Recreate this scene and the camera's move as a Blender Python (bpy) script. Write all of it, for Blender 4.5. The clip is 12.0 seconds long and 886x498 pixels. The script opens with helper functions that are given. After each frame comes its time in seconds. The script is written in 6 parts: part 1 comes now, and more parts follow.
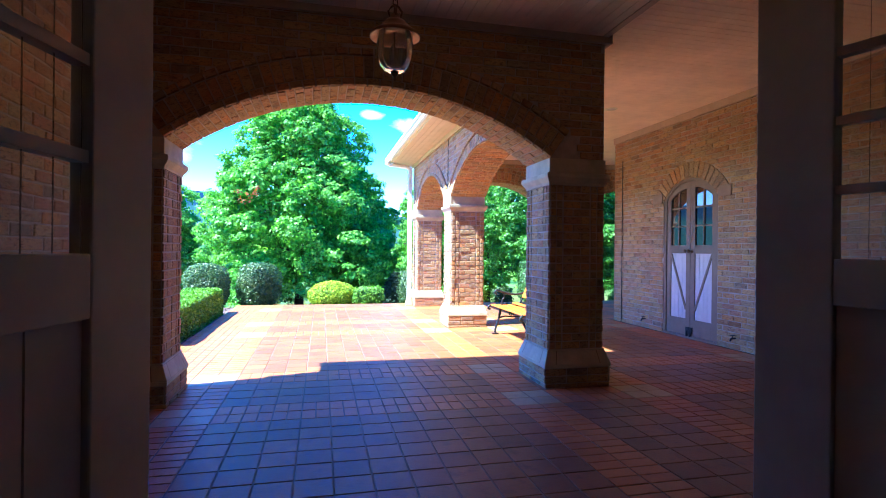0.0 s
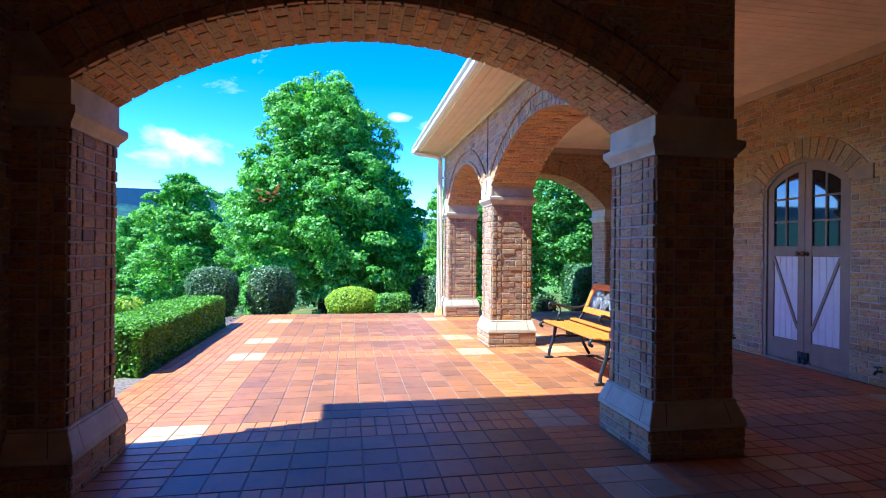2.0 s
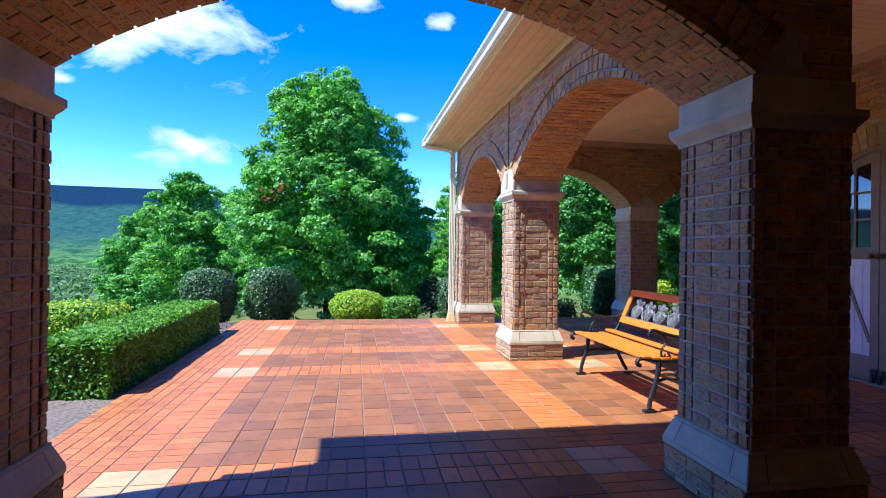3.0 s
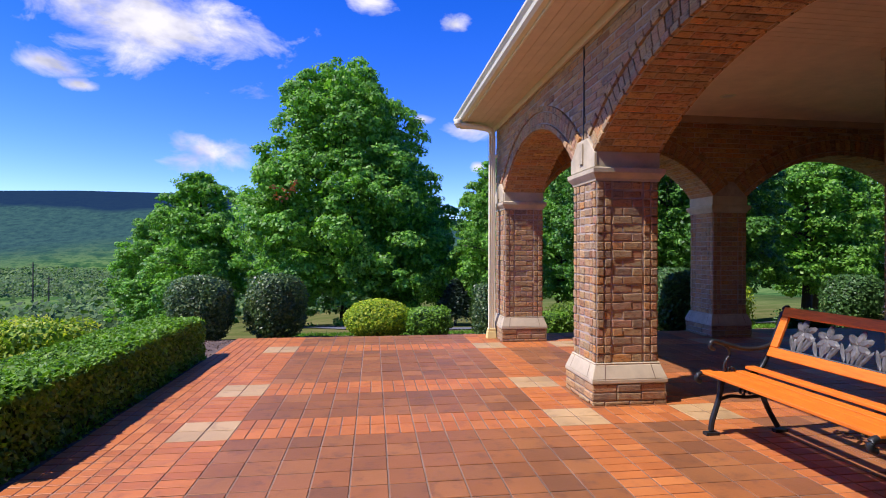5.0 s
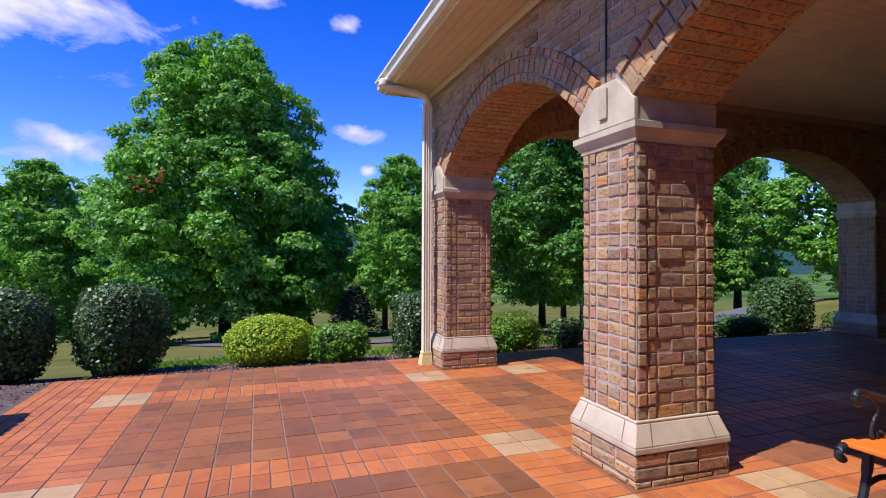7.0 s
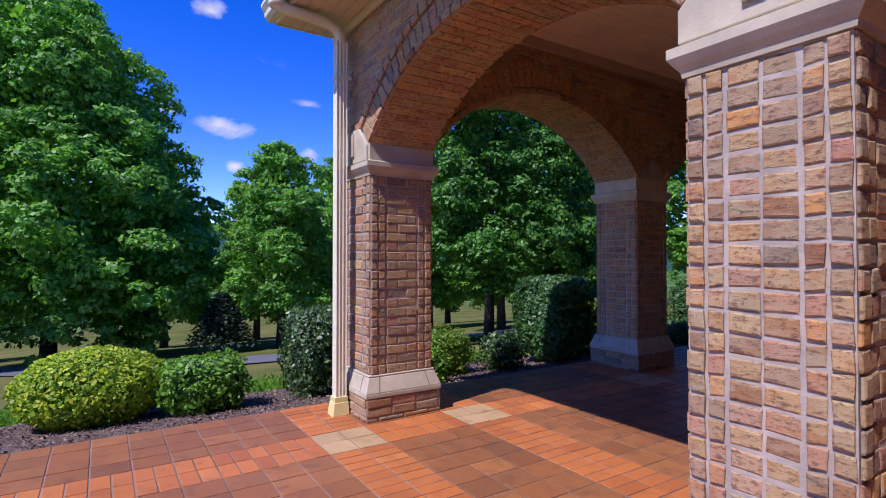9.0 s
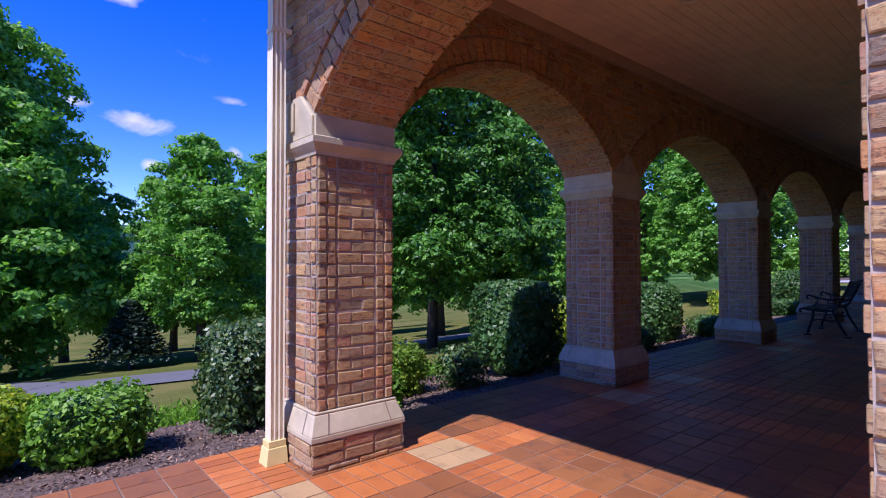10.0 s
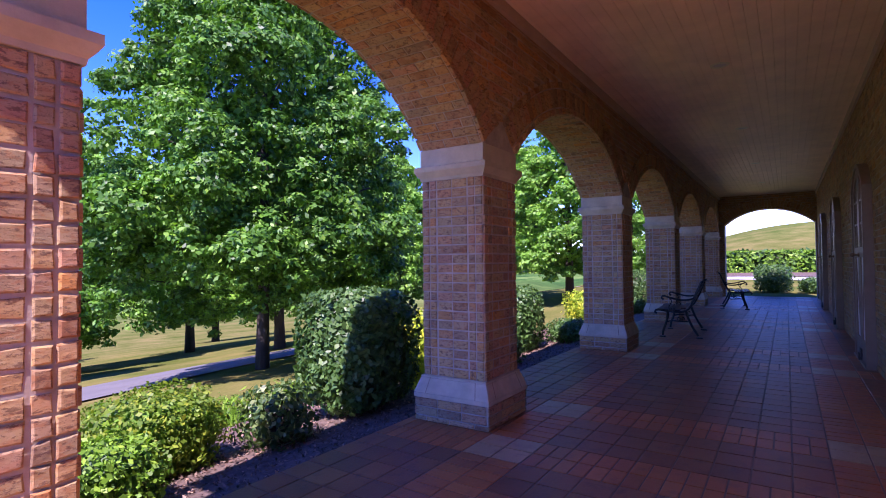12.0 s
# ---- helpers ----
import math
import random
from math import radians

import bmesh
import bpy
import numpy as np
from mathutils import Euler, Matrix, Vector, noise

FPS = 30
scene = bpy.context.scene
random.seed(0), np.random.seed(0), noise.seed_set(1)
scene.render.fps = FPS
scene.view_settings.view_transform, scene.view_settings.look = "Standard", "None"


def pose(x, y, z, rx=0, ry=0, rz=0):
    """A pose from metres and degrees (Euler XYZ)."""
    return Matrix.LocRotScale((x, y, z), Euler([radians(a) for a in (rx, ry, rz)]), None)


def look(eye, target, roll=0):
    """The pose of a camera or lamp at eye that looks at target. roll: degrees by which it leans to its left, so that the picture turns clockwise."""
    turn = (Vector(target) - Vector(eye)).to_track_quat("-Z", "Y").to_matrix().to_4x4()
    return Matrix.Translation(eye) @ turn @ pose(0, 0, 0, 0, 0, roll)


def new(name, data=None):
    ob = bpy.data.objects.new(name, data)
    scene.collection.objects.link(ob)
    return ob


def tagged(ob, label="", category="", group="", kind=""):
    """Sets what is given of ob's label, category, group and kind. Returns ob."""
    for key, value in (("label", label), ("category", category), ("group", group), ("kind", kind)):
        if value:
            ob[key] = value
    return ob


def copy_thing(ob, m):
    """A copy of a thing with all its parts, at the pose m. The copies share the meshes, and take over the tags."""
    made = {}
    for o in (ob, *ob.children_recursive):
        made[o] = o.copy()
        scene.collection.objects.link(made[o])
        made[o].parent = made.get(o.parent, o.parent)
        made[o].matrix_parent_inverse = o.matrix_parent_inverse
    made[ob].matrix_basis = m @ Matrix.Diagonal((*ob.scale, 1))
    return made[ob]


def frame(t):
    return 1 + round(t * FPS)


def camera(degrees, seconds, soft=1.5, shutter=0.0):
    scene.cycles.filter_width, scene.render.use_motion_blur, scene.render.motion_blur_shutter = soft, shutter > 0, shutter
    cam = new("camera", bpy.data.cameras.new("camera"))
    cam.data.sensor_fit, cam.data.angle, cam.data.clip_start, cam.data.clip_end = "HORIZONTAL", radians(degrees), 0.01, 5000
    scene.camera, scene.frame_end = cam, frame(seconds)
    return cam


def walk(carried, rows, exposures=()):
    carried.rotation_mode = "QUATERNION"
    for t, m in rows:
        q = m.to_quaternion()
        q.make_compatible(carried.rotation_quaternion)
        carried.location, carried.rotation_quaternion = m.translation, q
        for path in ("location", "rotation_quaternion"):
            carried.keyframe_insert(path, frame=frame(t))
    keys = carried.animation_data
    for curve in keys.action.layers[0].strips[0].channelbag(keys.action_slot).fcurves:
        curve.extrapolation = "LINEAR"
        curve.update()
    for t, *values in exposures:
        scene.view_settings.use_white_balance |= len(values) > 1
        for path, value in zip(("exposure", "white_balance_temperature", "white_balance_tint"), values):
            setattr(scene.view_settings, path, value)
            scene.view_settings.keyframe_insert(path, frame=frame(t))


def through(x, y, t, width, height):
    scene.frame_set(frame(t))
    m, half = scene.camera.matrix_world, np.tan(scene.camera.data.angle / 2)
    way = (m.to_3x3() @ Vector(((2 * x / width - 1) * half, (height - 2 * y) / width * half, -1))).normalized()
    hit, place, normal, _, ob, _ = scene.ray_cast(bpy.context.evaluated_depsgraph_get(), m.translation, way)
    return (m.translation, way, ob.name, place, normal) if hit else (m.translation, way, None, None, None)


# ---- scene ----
cam = camera(80.5, 12.0, soft=1.0)
PATH = [
    (0, (0.222, 0.436, 1.215), (0.676, 2.383, 1.214), 0.6),
    (0.5, (0.301, 0.826, 1.211), (0.752, 2.775, 1.214), 0.7),
    (1, (0.342, 1.177, 1.205), (0.768, 3.132, 1.208), 0.6),
    (1.5, (0.357, 1.547, 1.224), (0.735, 3.51, 1.226), 0.7),
    (2, (0.41, 1.907, 1.215), (0.763, 3.875, 1.219), 0.6),
    (2.5, (0.456, 2.262, 1.24), (0.787, 4.234, 1.245), 0.7),
    (3, (0.431, 2.635, 1.222), (0.76, 4.608, 1.227), 0.7),
    (4.8, (0.446, 4.152, 1.231), (0.703, 6.135, 1.237), 0.3),
    (5, (0.417, 4.315, 1.224), (0.68, 6.297, 1.232), 0.2),
    (5.5, (0.358, 4.722, 1.209), (0.634, 6.703, 1.222), 0.3),
    (6, (0.326, 5.169, 1.215), (0.687, 7.136, 1.232), 0.3),
    (6.5, (0.321, 5.626, 1.197), (0.837, 7.559, 1.219), 0.3),
    (7, (0.319, 6.079, 1.186), (0.989, 7.963, 1.212), 0.2),
    (7.2, (0.319, 6.272, 1.18), (1.049, 8.133, 1.21), 0.2),
    (9, (0.549, 7.771, 1.195), (1.641, 9.446, 1.225), -0.0),
    (9.5, (0.679, 8.159, 1.203), (1.868, 9.767, 1.237), 0.0),
    (10, (0.802, 8.539, 1.187), (2.103, 10.057, 1.231), -0.1),
    (10.5, (0.997, 8.84, 1.172), (2.453, 10.211, 1.222), -0.3),
    (11, (1.295, 9.106, 1.2), (2.853, 10.359, 1.243), -0.2),
    (11.5, (1.612, 9.317, 1.194), (3.236, 10.484, 1.238), -0.4),
    (12, (1.992, 9.468, 1.178), (3.663, 10.566, 1.229), -0.6),
]
EXPOSURES = [(0, 2.9, 4850, 4), (0.6, 2.8, 4850, 4), (1.5, 2.3, 4850, 4), (2.5, 1.75, 4900, 5), (3.2, 1.38, 5200, 9), (5.0, 0.73, 6050, 23),
             (7.0, 0.66, 5850, 26), (9.0, 0.5, 5550, 29), (10.0, 0.7, 5500, 33), (11.0, 1.18, 5850, 46), (12.0, 1.72, 5950, 55)]
walk(cam, [(t, look(eye, target, roll)) for t, eye, target, roll in PATH], EXPOSURES)

# ---- world and sun ----
SUN_DIR = Vector((0.671, 0.16, -1.0)).normalized()   # the way the light travels
sun_el = math.asin(-SUN_DIR.z)
sun_az = math.atan2(-SUN_DIR.x, -SUN_DIR.y)          # clockwise from +y


def make_world():
    w = bpy.data.worlds.new("sky")
    scene.world = w
    w.use_nodes = True
    nt = w.node_tree
    nt.nodes.clear()
    N, L = nt.nodes.new, nt.links.new
    out, bg = N("ShaderNodeOutputWorld"), N("ShaderNodeBackground")
    sky = N("ShaderNodeTexSky")
    sky.sky_type = 'NISHITA'
    sky.sun_disc = False
    sky.sun_elevation, sky.sun_rotation = sun_el, sun_az
    sky.altitude, sky.air_density, sky.dust_density, sky.ozone_density = 300, 0.85, 0.05, 4.0
    hsv = N("ShaderNodeHueSaturation")
    hsv.inputs["Saturation"].default_value = SKY_SAT
    hsv.inputs["Hue"].default_value = 0.524
    L(sky.outputs[0], hsv.inputs["Color"])
    # fair-weather clouds on a flat layer
    tc = N("ShaderNodeTexCoord")
    sep = N("ShaderNodeSeparateXYZ")
    L(tc.outputs["Generated"], sep.inputs[0])
    zc = N("ShaderNodeMath"); zc.operation = 'MAXIMUM'; zc.inputs[1].default_value = 0.03
    L(sep.outputs["Z"], zc.inputs[0])
    za = N("ShaderNodeMath"); za.operation = 'ADD'; za.inputs[1].default_value = 0.32
    L(zc.outputs[0], za.inputs[0])
    dx = N("ShaderNodeMath"); dx.operation = 'DIVIDE'
    dy = N("ShaderNodeMath"); dy.operation = 'DIVIDE'
    L(sep.outputs["X"], dx.inputs[0]); L(za.outputs[0], dx.inputs[1])
    L(sep.outputs["Y"], dy.inputs[0]); L(za.outputs[0], dy.inputs[1])
    com = N("ShaderNodeCombineXYZ")
    L(dx.outputs[0], com.inputs[0]); L(dy.outputs[0], com.inputs[1])
    com.inputs[2].default_value = CLOUD_SEED
    nz = N("ShaderNodeTexNoise")
    nz.inputs["Scale"].default_value, nz.inputs["Detail"].default_value = 2.6, 8.0
    nz.inputs["Roughness"].default_value, nz.inputs["Distortion"].default_value = 0.52, 0.3
    L(com.outputs[0], nz.inputs["Vector"])
    # a few cumulus clouds at their places in the sky, frayed by the noise
    best = None
    for az, el, hw, hh in CLOUDS:
        a, e = radians(az), radians(el)
        C = Vector((math.sin(a) * math.cos(e), math.cos(a) * math.cos(e), math.sin(e)))
        R = Vector((math.cos(a), -math.sin(a), 0))
        U = R.cross(C)
        off = N("ShaderNodeVectorMath"); off.operation = 'SUBTRACT'
        L(tc.outputs["Generated"], off.inputs[0])
        off.inputs[1].default_value = C
        com2 = N("ShaderNodeCombineXYZ")
        for k, axis in enumerate((R / hw, U / hh, C * 3)):
            dot = N("ShaderNodeVectorMath"); dot.operation = 'DOT_PRODUCT'
            L(off.outputs[0], dot.inputs[0])
            dot.inputs[1].default_value = axis
            L(dot.outputs["Value"], com2.inputs[k])
        ln = N("ShaderNodeVectorMath"); ln.operation = 'LENGTH'
        L(com2.outputs[0], ln.inputs[0])
        if best is None:
            best = ln.outputs["Value"]
        else:
            mn = N("ShaderNodeMath"); mn.operation = 'MINIMUM'
            L(best, mn.inputs[0]); L(ln.outputs["Value"], mn.inputs[1])
            best = mn.outputs[0]
    fray = N("ShaderNodeTexNoise")
    fray.inputs["Scale"].default_value, fray.inputs["Detail"].default_value = 9.0, 9.0
    fray.inputs["Roughness"].default_value, fray.inputs["Distortion"].default_value = 0.6, 0.4
    stretch = N("ShaderNodeMapping")
    stretch.inputs["Scale"].default_value = (1.0, 1.0, 1.7)
    L(tc.outputs["Generated"], stretch.inputs["Vector"])
    L(stretch.outputs[0], fray.inputs["Vector"])
    m1 = N("ShaderNodeMath"); m1.operation = 'MULTIPLY_ADD'      # near a cloud's middle: high
    m1.inputs[1].default_value, m1.inputs[2].default_value = -0.38, 0.36
    L(best, m1.inputs[0])
    m2 = N("ShaderNodeMath"); m2.operation = 'ADD'
    L(m1.outputs[0], m2.inputs[0]); L(fray.outputs["Fac"], m2.inputs[1])
    thin = N("ShaderNodeMath"); thin.operation = 'SUBTRACT'; thin.inputs[1].default_value = 0.135
    L(nz.outputs["Fac"], thin.inputs[0])
    m3 = N("ShaderNodeMath"); m3.operation = 'MAXIMUM'
    L(m2.outputs[0], m3.inputs[0]); L(thin.outputs[0], m3.inputs[1])
    ramp = N("ShaderNodeValToRGB")
    ramp.color_ramp.elements[0].position, ramp.color_ramp.elements[1].position = 0.55, 0.82
    L(m3.outputs[0], ramp.inputs[0])
    mix = N("ShaderNodeMix"); mix.data_type = 'RGBA'
    L(ramp.outputs["Color"], mix.inputs["Factor"])
    L(hsv.outputs[0], mix.inputs["A"])
    fold = N("ShaderNodeTexNoise")
    fold.inputs["Scale"].default_value, fold.inputs["Detail"].default_value = 14.0, 5.0
    L(stretch.outputs[0], fold.inputs["Vector"])
    tone = N("ShaderNodeValToRGB")
    tone.color_ramp.elements[0].position, tone.color_ramp.elements[1].position = 0.36, 0.62
    tone.color_ramp.elements[0].color = (0.55, 0.58, 0.65, 1)
    L(fold.outputs["Fac"], tone.inputs[0])
    white = N("ShaderNodeVectorMath"); white.operation = 'SCALE'
    white.inputs["Scale"].default_value = CLOUD
    L(tone.outputs["Color"], white.inputs[0])
    L(white.outputs[0], mix.inputs["B"])
    L(mix.outputs["Result"], bg.inputs["Color"])
    bg.inputs["Strength"].default_value = SKY
    L(bg.outputs[0], out.inputs[0])


# azimuth and elevation in degrees, half width and half height
CLOUDS = [(-21, 20.8, .22, .10), (-30.2, 16, .06, .03), (-16.1, 9.6, .085, .045), (-27.3, 14.5, .035, .012), (-0.3, 25.3, .058, .026),
          (8.9, 23.4, .034, .018), (5.2, 14.1, .026, .012), (10.8, 12.9, .068, .021), (18.5, 15.8, .042, .012), (18.5, 10.7, .03, .018), (11.4, 9.2, .018, .014)]
SKY, SKY_SAT, CLOUD, CLOUD_SEED = 0.15, 1.36, 4.0, 5.1
make_world()
sun = bpy.data.lights.new("sun", 'SUN')
sun.energy, sun.angle, sun.color = 3.8, radians(0.53), (1.0, 0.94, 0.85)
sun_ob = new("sun", sun)
sun_ob.matrix_world = look((0, 0, 40), Vector((0, 0, 40)) + SUN_DIR)

# ---- materials ----
def mat(name, rough=0.7, metal=0.0, spec=0.4):
    m = bpy.data.materials.new(name)
    m.use_nodes = True
    nt = m.node_tree
    b = nt.nodes["Principled BSDF"]
    b.inputs["Roughness"].default_value, b.inputs["Metallic"].default_value = rough, metal
    b.inputs["Specular IOR Level"].default_value = spec
    return m, nt, b


def lk(nt, a, b):
    nt.links.new(a, b)


def node(nt, kind, **kw):
    n = nt.nodes.new(kind)
    for k, v in kw.items():
        n.inputs[k].default_value = v
    return n


def noise_tex(nt, scale, detail=4.0, rough=0.55, coord="Object", stretch=None):
    tc = nt.nodes.new("ShaderNodeTexCoord")
    n = node(nt, "ShaderNodeTexNoise", Scale=scale, Detail=detail, Roughness=rough)
    # shift the pattern from object to object, so that alike pieces differ
    oi, sh = nt.nodes.new("ShaderNodeObjectInfo"), nt.nodes.new("ShaderNodeVectorMath")
    sh.operation = 'MULTIPLY_ADD'
    lk(nt, oi.outputs["Random"], sh.inputs[0])
    sh.inputs[1].default_value = (7.3, 11.9, 5.7)
    lk(nt, tc.outputs[coord], sh.inputs[2])
    src = sh.outputs[0]
    if stretch:
        mp = nt.nodes.new("ShaderNodeMapping")
        mp.inputs["Scale"].default_value = stretch
        lk(nt, src, mp.inputs["Vector"])
        src = mp.outputs[0]
    lk(nt, src, n.inputs["Vector"])
    return n.outputs["Fac"]


def ramp_of(nt, fac, stops, constant=False):
    r = nt.nodes.new("ShaderNodeValToRGB")
    cr = r.color_ramp
    if constant:
        cr.interpolation = 'CONSTANT'
    while len(cr.elements) < len(stops):
        cr.elements.new(0.5)
    for e, (p, c) in zip(cr.elements, stops):
        e.position = p
        e.color = (*c, 1) if len(c) == 3 else c
    lk(nt, fac, r.inputs[0])
    return r.outputs["Color"]


def mixc(nt, fac, a, b, mode='MIX'):
    m = nt.nodes.new("ShaderNodeMix")
    m.data_type, m.blend_type = 'RGBA', mode
    for sock, v in (("Factor", fac), ("A", a), ("B", b)):
        if isinstance(v, bpy.types.NodeSocket):
            lk(nt, v, m.inputs[sock])
        else:
            m.inputs[sock].default_value = v if isinstance(v, float) else (*v, 1)
    return m.outputs["Result"]


def bump(nt, b, height, dist, strength=0.6):
    n = node(nt, "ShaderNodeBump", Strength=strength, Distance=dist)
    lk(nt, height, n.inputs["Height"])
    lk(nt, n.outputs[0], b.inputs["Normal"])


def piece_random(nt):
    """One random value a piece, for single pieces and joined ones alike."""
    oi, ge = nt.nodes.new("ShaderNodeObjectInfo"), nt.nodes.new("ShaderNodeNewGeometry")
    a = nt.nodes.new("ShaderNodeMath"); a.operation = 'ADD'
    lk(nt, oi.outputs["Random"], a.inputs[0]); lk(nt, ge.outputs["Random Per Island"], a.inputs[1])
    f = nt.nodes.new("ShaderNodeMath"); f.operation = 'FRACT'
    lk(nt, a.outputs[0], f.inputs[0])
    return f.outputs[0]


def pieces_mat(name, stops, rough, speckle, speckle_scale, amount, bump_scale, bump_dist, bump_strength=0.7, spec=0.22):
    m, nt, b = mat(name, rough, spec=spec)
    rnd = piece_random(nt)
    col = ramp_of(nt, rnd, stops)
    cloud = noise_tex(nt, 2.3, 3)
    col = mixc(nt, 0.35, col, ramp_of(nt, cloud, [(0.3, (0.62, 0.6, 0.6)), (0.7, (1.25, 1.2, 1.15))]), 'MULTIPLY')
    sp = noise_tex(nt, speckle_scale, 4, 0.65)
    mask = ramp_of(nt, sp, [(0.52, (0, 0, 0)), (0.68, (amount,) * 3)])
    col = mixc(nt, mask, col, speckle)
    lk(nt, col, b.inputs["Base Color"])
    bump(nt, b, noise_tex(nt, bump_scale, 5, 0.65), bump_dist, bump_strength)
    return m


def brick_mat():
    """Tumbled, mottled facing brick: its own tone, a buff skin worn through to orange or rust, dark pits and a rough face."""
    m, nt, b = mat("brick", 0.88)
    rnd = piece_random(nt)
    col = ramp_of(nt, rnd, [(0.0, (0.26, 0.12, 0.055)), (0.10, (0.50, 0.31, 0.12)), (0.22, (0.36, 0.275, 0.145)), (0.34, (0.44, 0.22, 0.13)), (0.44, (0.54, 0.35, 0.14)),
                            (0.55, (0.23, 0.175, 0.115)), (0.65, (0.55, 0.27, 0.075)), (0.76, (0.46, 0.245, 0.145)), (0.86, (0.51, 0.355, 0.15)), (0.94, (0.33, 0.255, 0.14)), (1.0, (0.38, 0.19, 0.10))])
    blotch = noise_tex(nt, 9, 5, 0.62, stretch=(1, 1, 2.2))
    col = mixc(nt, ramp_of(nt, blotch, [(0.48, (0, 0, 0)), (0.57, (0.5,) * 3)]), col, (0.46, 0.33, 0.18))
    worn = noise_tex(nt, 15, 6, 0.68, stretch=(1, 1, 2.4))
    col = mixc(nt, ramp_of(nt, worn, [(0.54, (0, 0, 0)), (0.60, (0.5,) * 3)]), col, (0.38, 0.155, 0.05))
    rust = noise_tex(nt, 26, 6, 0.74, stretch=(1, 1, 2.8))
    col = mixc(nt, ramp_of(nt, rust, [(0.535, (0, 0, 0)), (0.60, (0.72,) * 3)]), col, (0.12, 0.06, 0.04))
    pits = noise_tex(nt, 60, 5, 0.7, stretch=(1, 1, 1.7))
    col = mixc(nt, ramp_of(nt, pits, [(0.56, (0, 0, 0)), (0.66, (0.65,) * 3)]), col, (0.10, 0.06, 0.04))
    wall = noise_tex(nt, 1.3, 3)
    col = mixc(nt, 0.3, col, ramp_of(nt, wall, [(0.3, (0.75, 0.73, 0.71)), (0.7, (1.2, 1.18, 1.15))]), 'MULTIPLY')
    lk(nt, col, b.inputs["Base Color"])
    h = nt.nodes.new("ShaderNodeMath"); h.operation = 'ADD'
    lk(nt, rust, h.inputs[0]); lk(nt, noise_tex(nt, 12, 3, 0.5), h.inputs[1])
    bump(nt, b, h.outputs[0], 0.006, 0.7)
    return m


BRICK = brick_mat()
PAVER_FIELD = pieces_mat("paver_brown", [(0.0, (0.255, 0.10, 0.034)), (0.3, (0.32, 0.12, 0.037)), (0.55, (0.21, 0.088, 0.035)), (0.8, (0.35, 0.14, 0.043)), (1.0, (0.29, 0.112, 0.04))],
                         0.46, (0.13, 0.06, 0.035), 9, 0.55, 60, 0.003, 0.5, spec=0.38)
PAVER_BAND = pieces_mat("paver_orange", [(0.0, (0.46, 0.145, 0.036)), (0.35, (0.54, 0.178, 0.042)), (0.7, (0.40, 0.125, 0.034)), (1.0, (0.56, 0.20, 0.052))],
                        0.46, (0.24, 0.085, 0.042), 9, 0.45, 60, 0.003, 0.5, spec=0.38)
PAVER_CREAM = pieces_mat("paver_cream", [(0.0, (0.48, 0.315, 0.14)), (0.5, (0.53, 0.355, 0.165)), (1.0, (0.42, 0.275, 0.125))],
                         0.46, (0.28, 0.17, 0.08), 9, 0.5, 60, 0.003, 0.5, spec=0.38)


def plain(name, c, rough=0.6, metal=0.0, var=0.16, scale=6.0, bump_scale=0, bump_dist=0.002, stretch=None):
    m, nt, b = mat(name, rough, metal)
    f = noise_tex(nt, scale, 5, 0.6, stretch=stretch)
    lo, hi = tuple(x * (1 - var) for x in c), tuple(min(1, x * (1 + var)) for x in c)
    lk(nt, ramp_of(nt, f, [(0.3, lo), (0.7, hi)]), b.inputs["Base Color"])
    if bump_scale:
        bump(nt, b, noise_tex(nt, bump_scale, 4, 0.6, stretch=stretch), bump_dist)
    return m


MORTAR = plain("mortar", (0.42, 0.35, 0.27), 0.95, var=0.25, scale=8, bump_scale=90, bump_dist=0.004)
MORTAR_FLOOR = plain("floor_joint", (0.22, 0.15, 0.105), 0.95, var=0.5, scale=1.4, bump_scale=90, bump_dist=0.003)
STONE = plain("cast_stone", (0.51, 0.44, 0.29), 0.8, var=0.2, scale=5, bump_scale=70, bump_dist=0.002)
BOARD = plain("tan_boards", (0.86, 0.67, 0.46), 0.5, var=0.1, scale=3, stretch=(1, 1, 1))
TRIM = plain("tan_trim", (0.50, 0.38, 0.26), 0.5, var=0.08)
SOFFIT = plain("soffit_beige", (0.66, 0.55, 0.38), 0.55, var=0.06)
GUTTER = plain("gutter_cream", (0.74, 0.69, 0.46), 0.4, var=0.06)
DOOR_FRAME = plain("taupe_paint", (0.235, 0.165, 0.115), 0.5, var=0.1, scale=9)
DOOR_PANEL = plain("white_paint", (0.66, 0.60, 0.58), 0.5, var=0.06, scale=7)
DARK_DOOR = plain("dark_taupe_paint", (0.60, 0.56, 0.50), 0.45, var=0.1)
IRON = plain("black_iron", (0.025, 0.028, 0.03), 0.42, metal=0.3, var=0.3, scale=30, bump_scale=80)
SILVER = plain("grey_cast_metal", (0.105, 0.105, 0.10), 0.5, metal=0.2, var=0.6, scale=14, bump_scale=60, bump_dist=0.004)
BRONZE = plain("bronze", (0.20, 0.11, 0.06), 0.38, metal=0.8, var=0.3, scale=20)
BENCH_WOOD = plain("varnished_pine", (0.74, 0.18, 0.012), 0.5, var=0.2, scale=9, stretch=(9, 1, 9), bump_scale=14, bump_dist=0.001)
DARK_WOOD = plain("dark_stained_wood", (0.045, 0.03, 0.022), 0.5, var=0.25, scale=9)
PLASTER = plain("interior_paint", (0.55, 0.51, 0.46), 0.8, var=0.1)
ROOFING = plain("asphalt_shingle", (0.07, 0.065, 0.06), 0.9, var=0.3, scale=12)
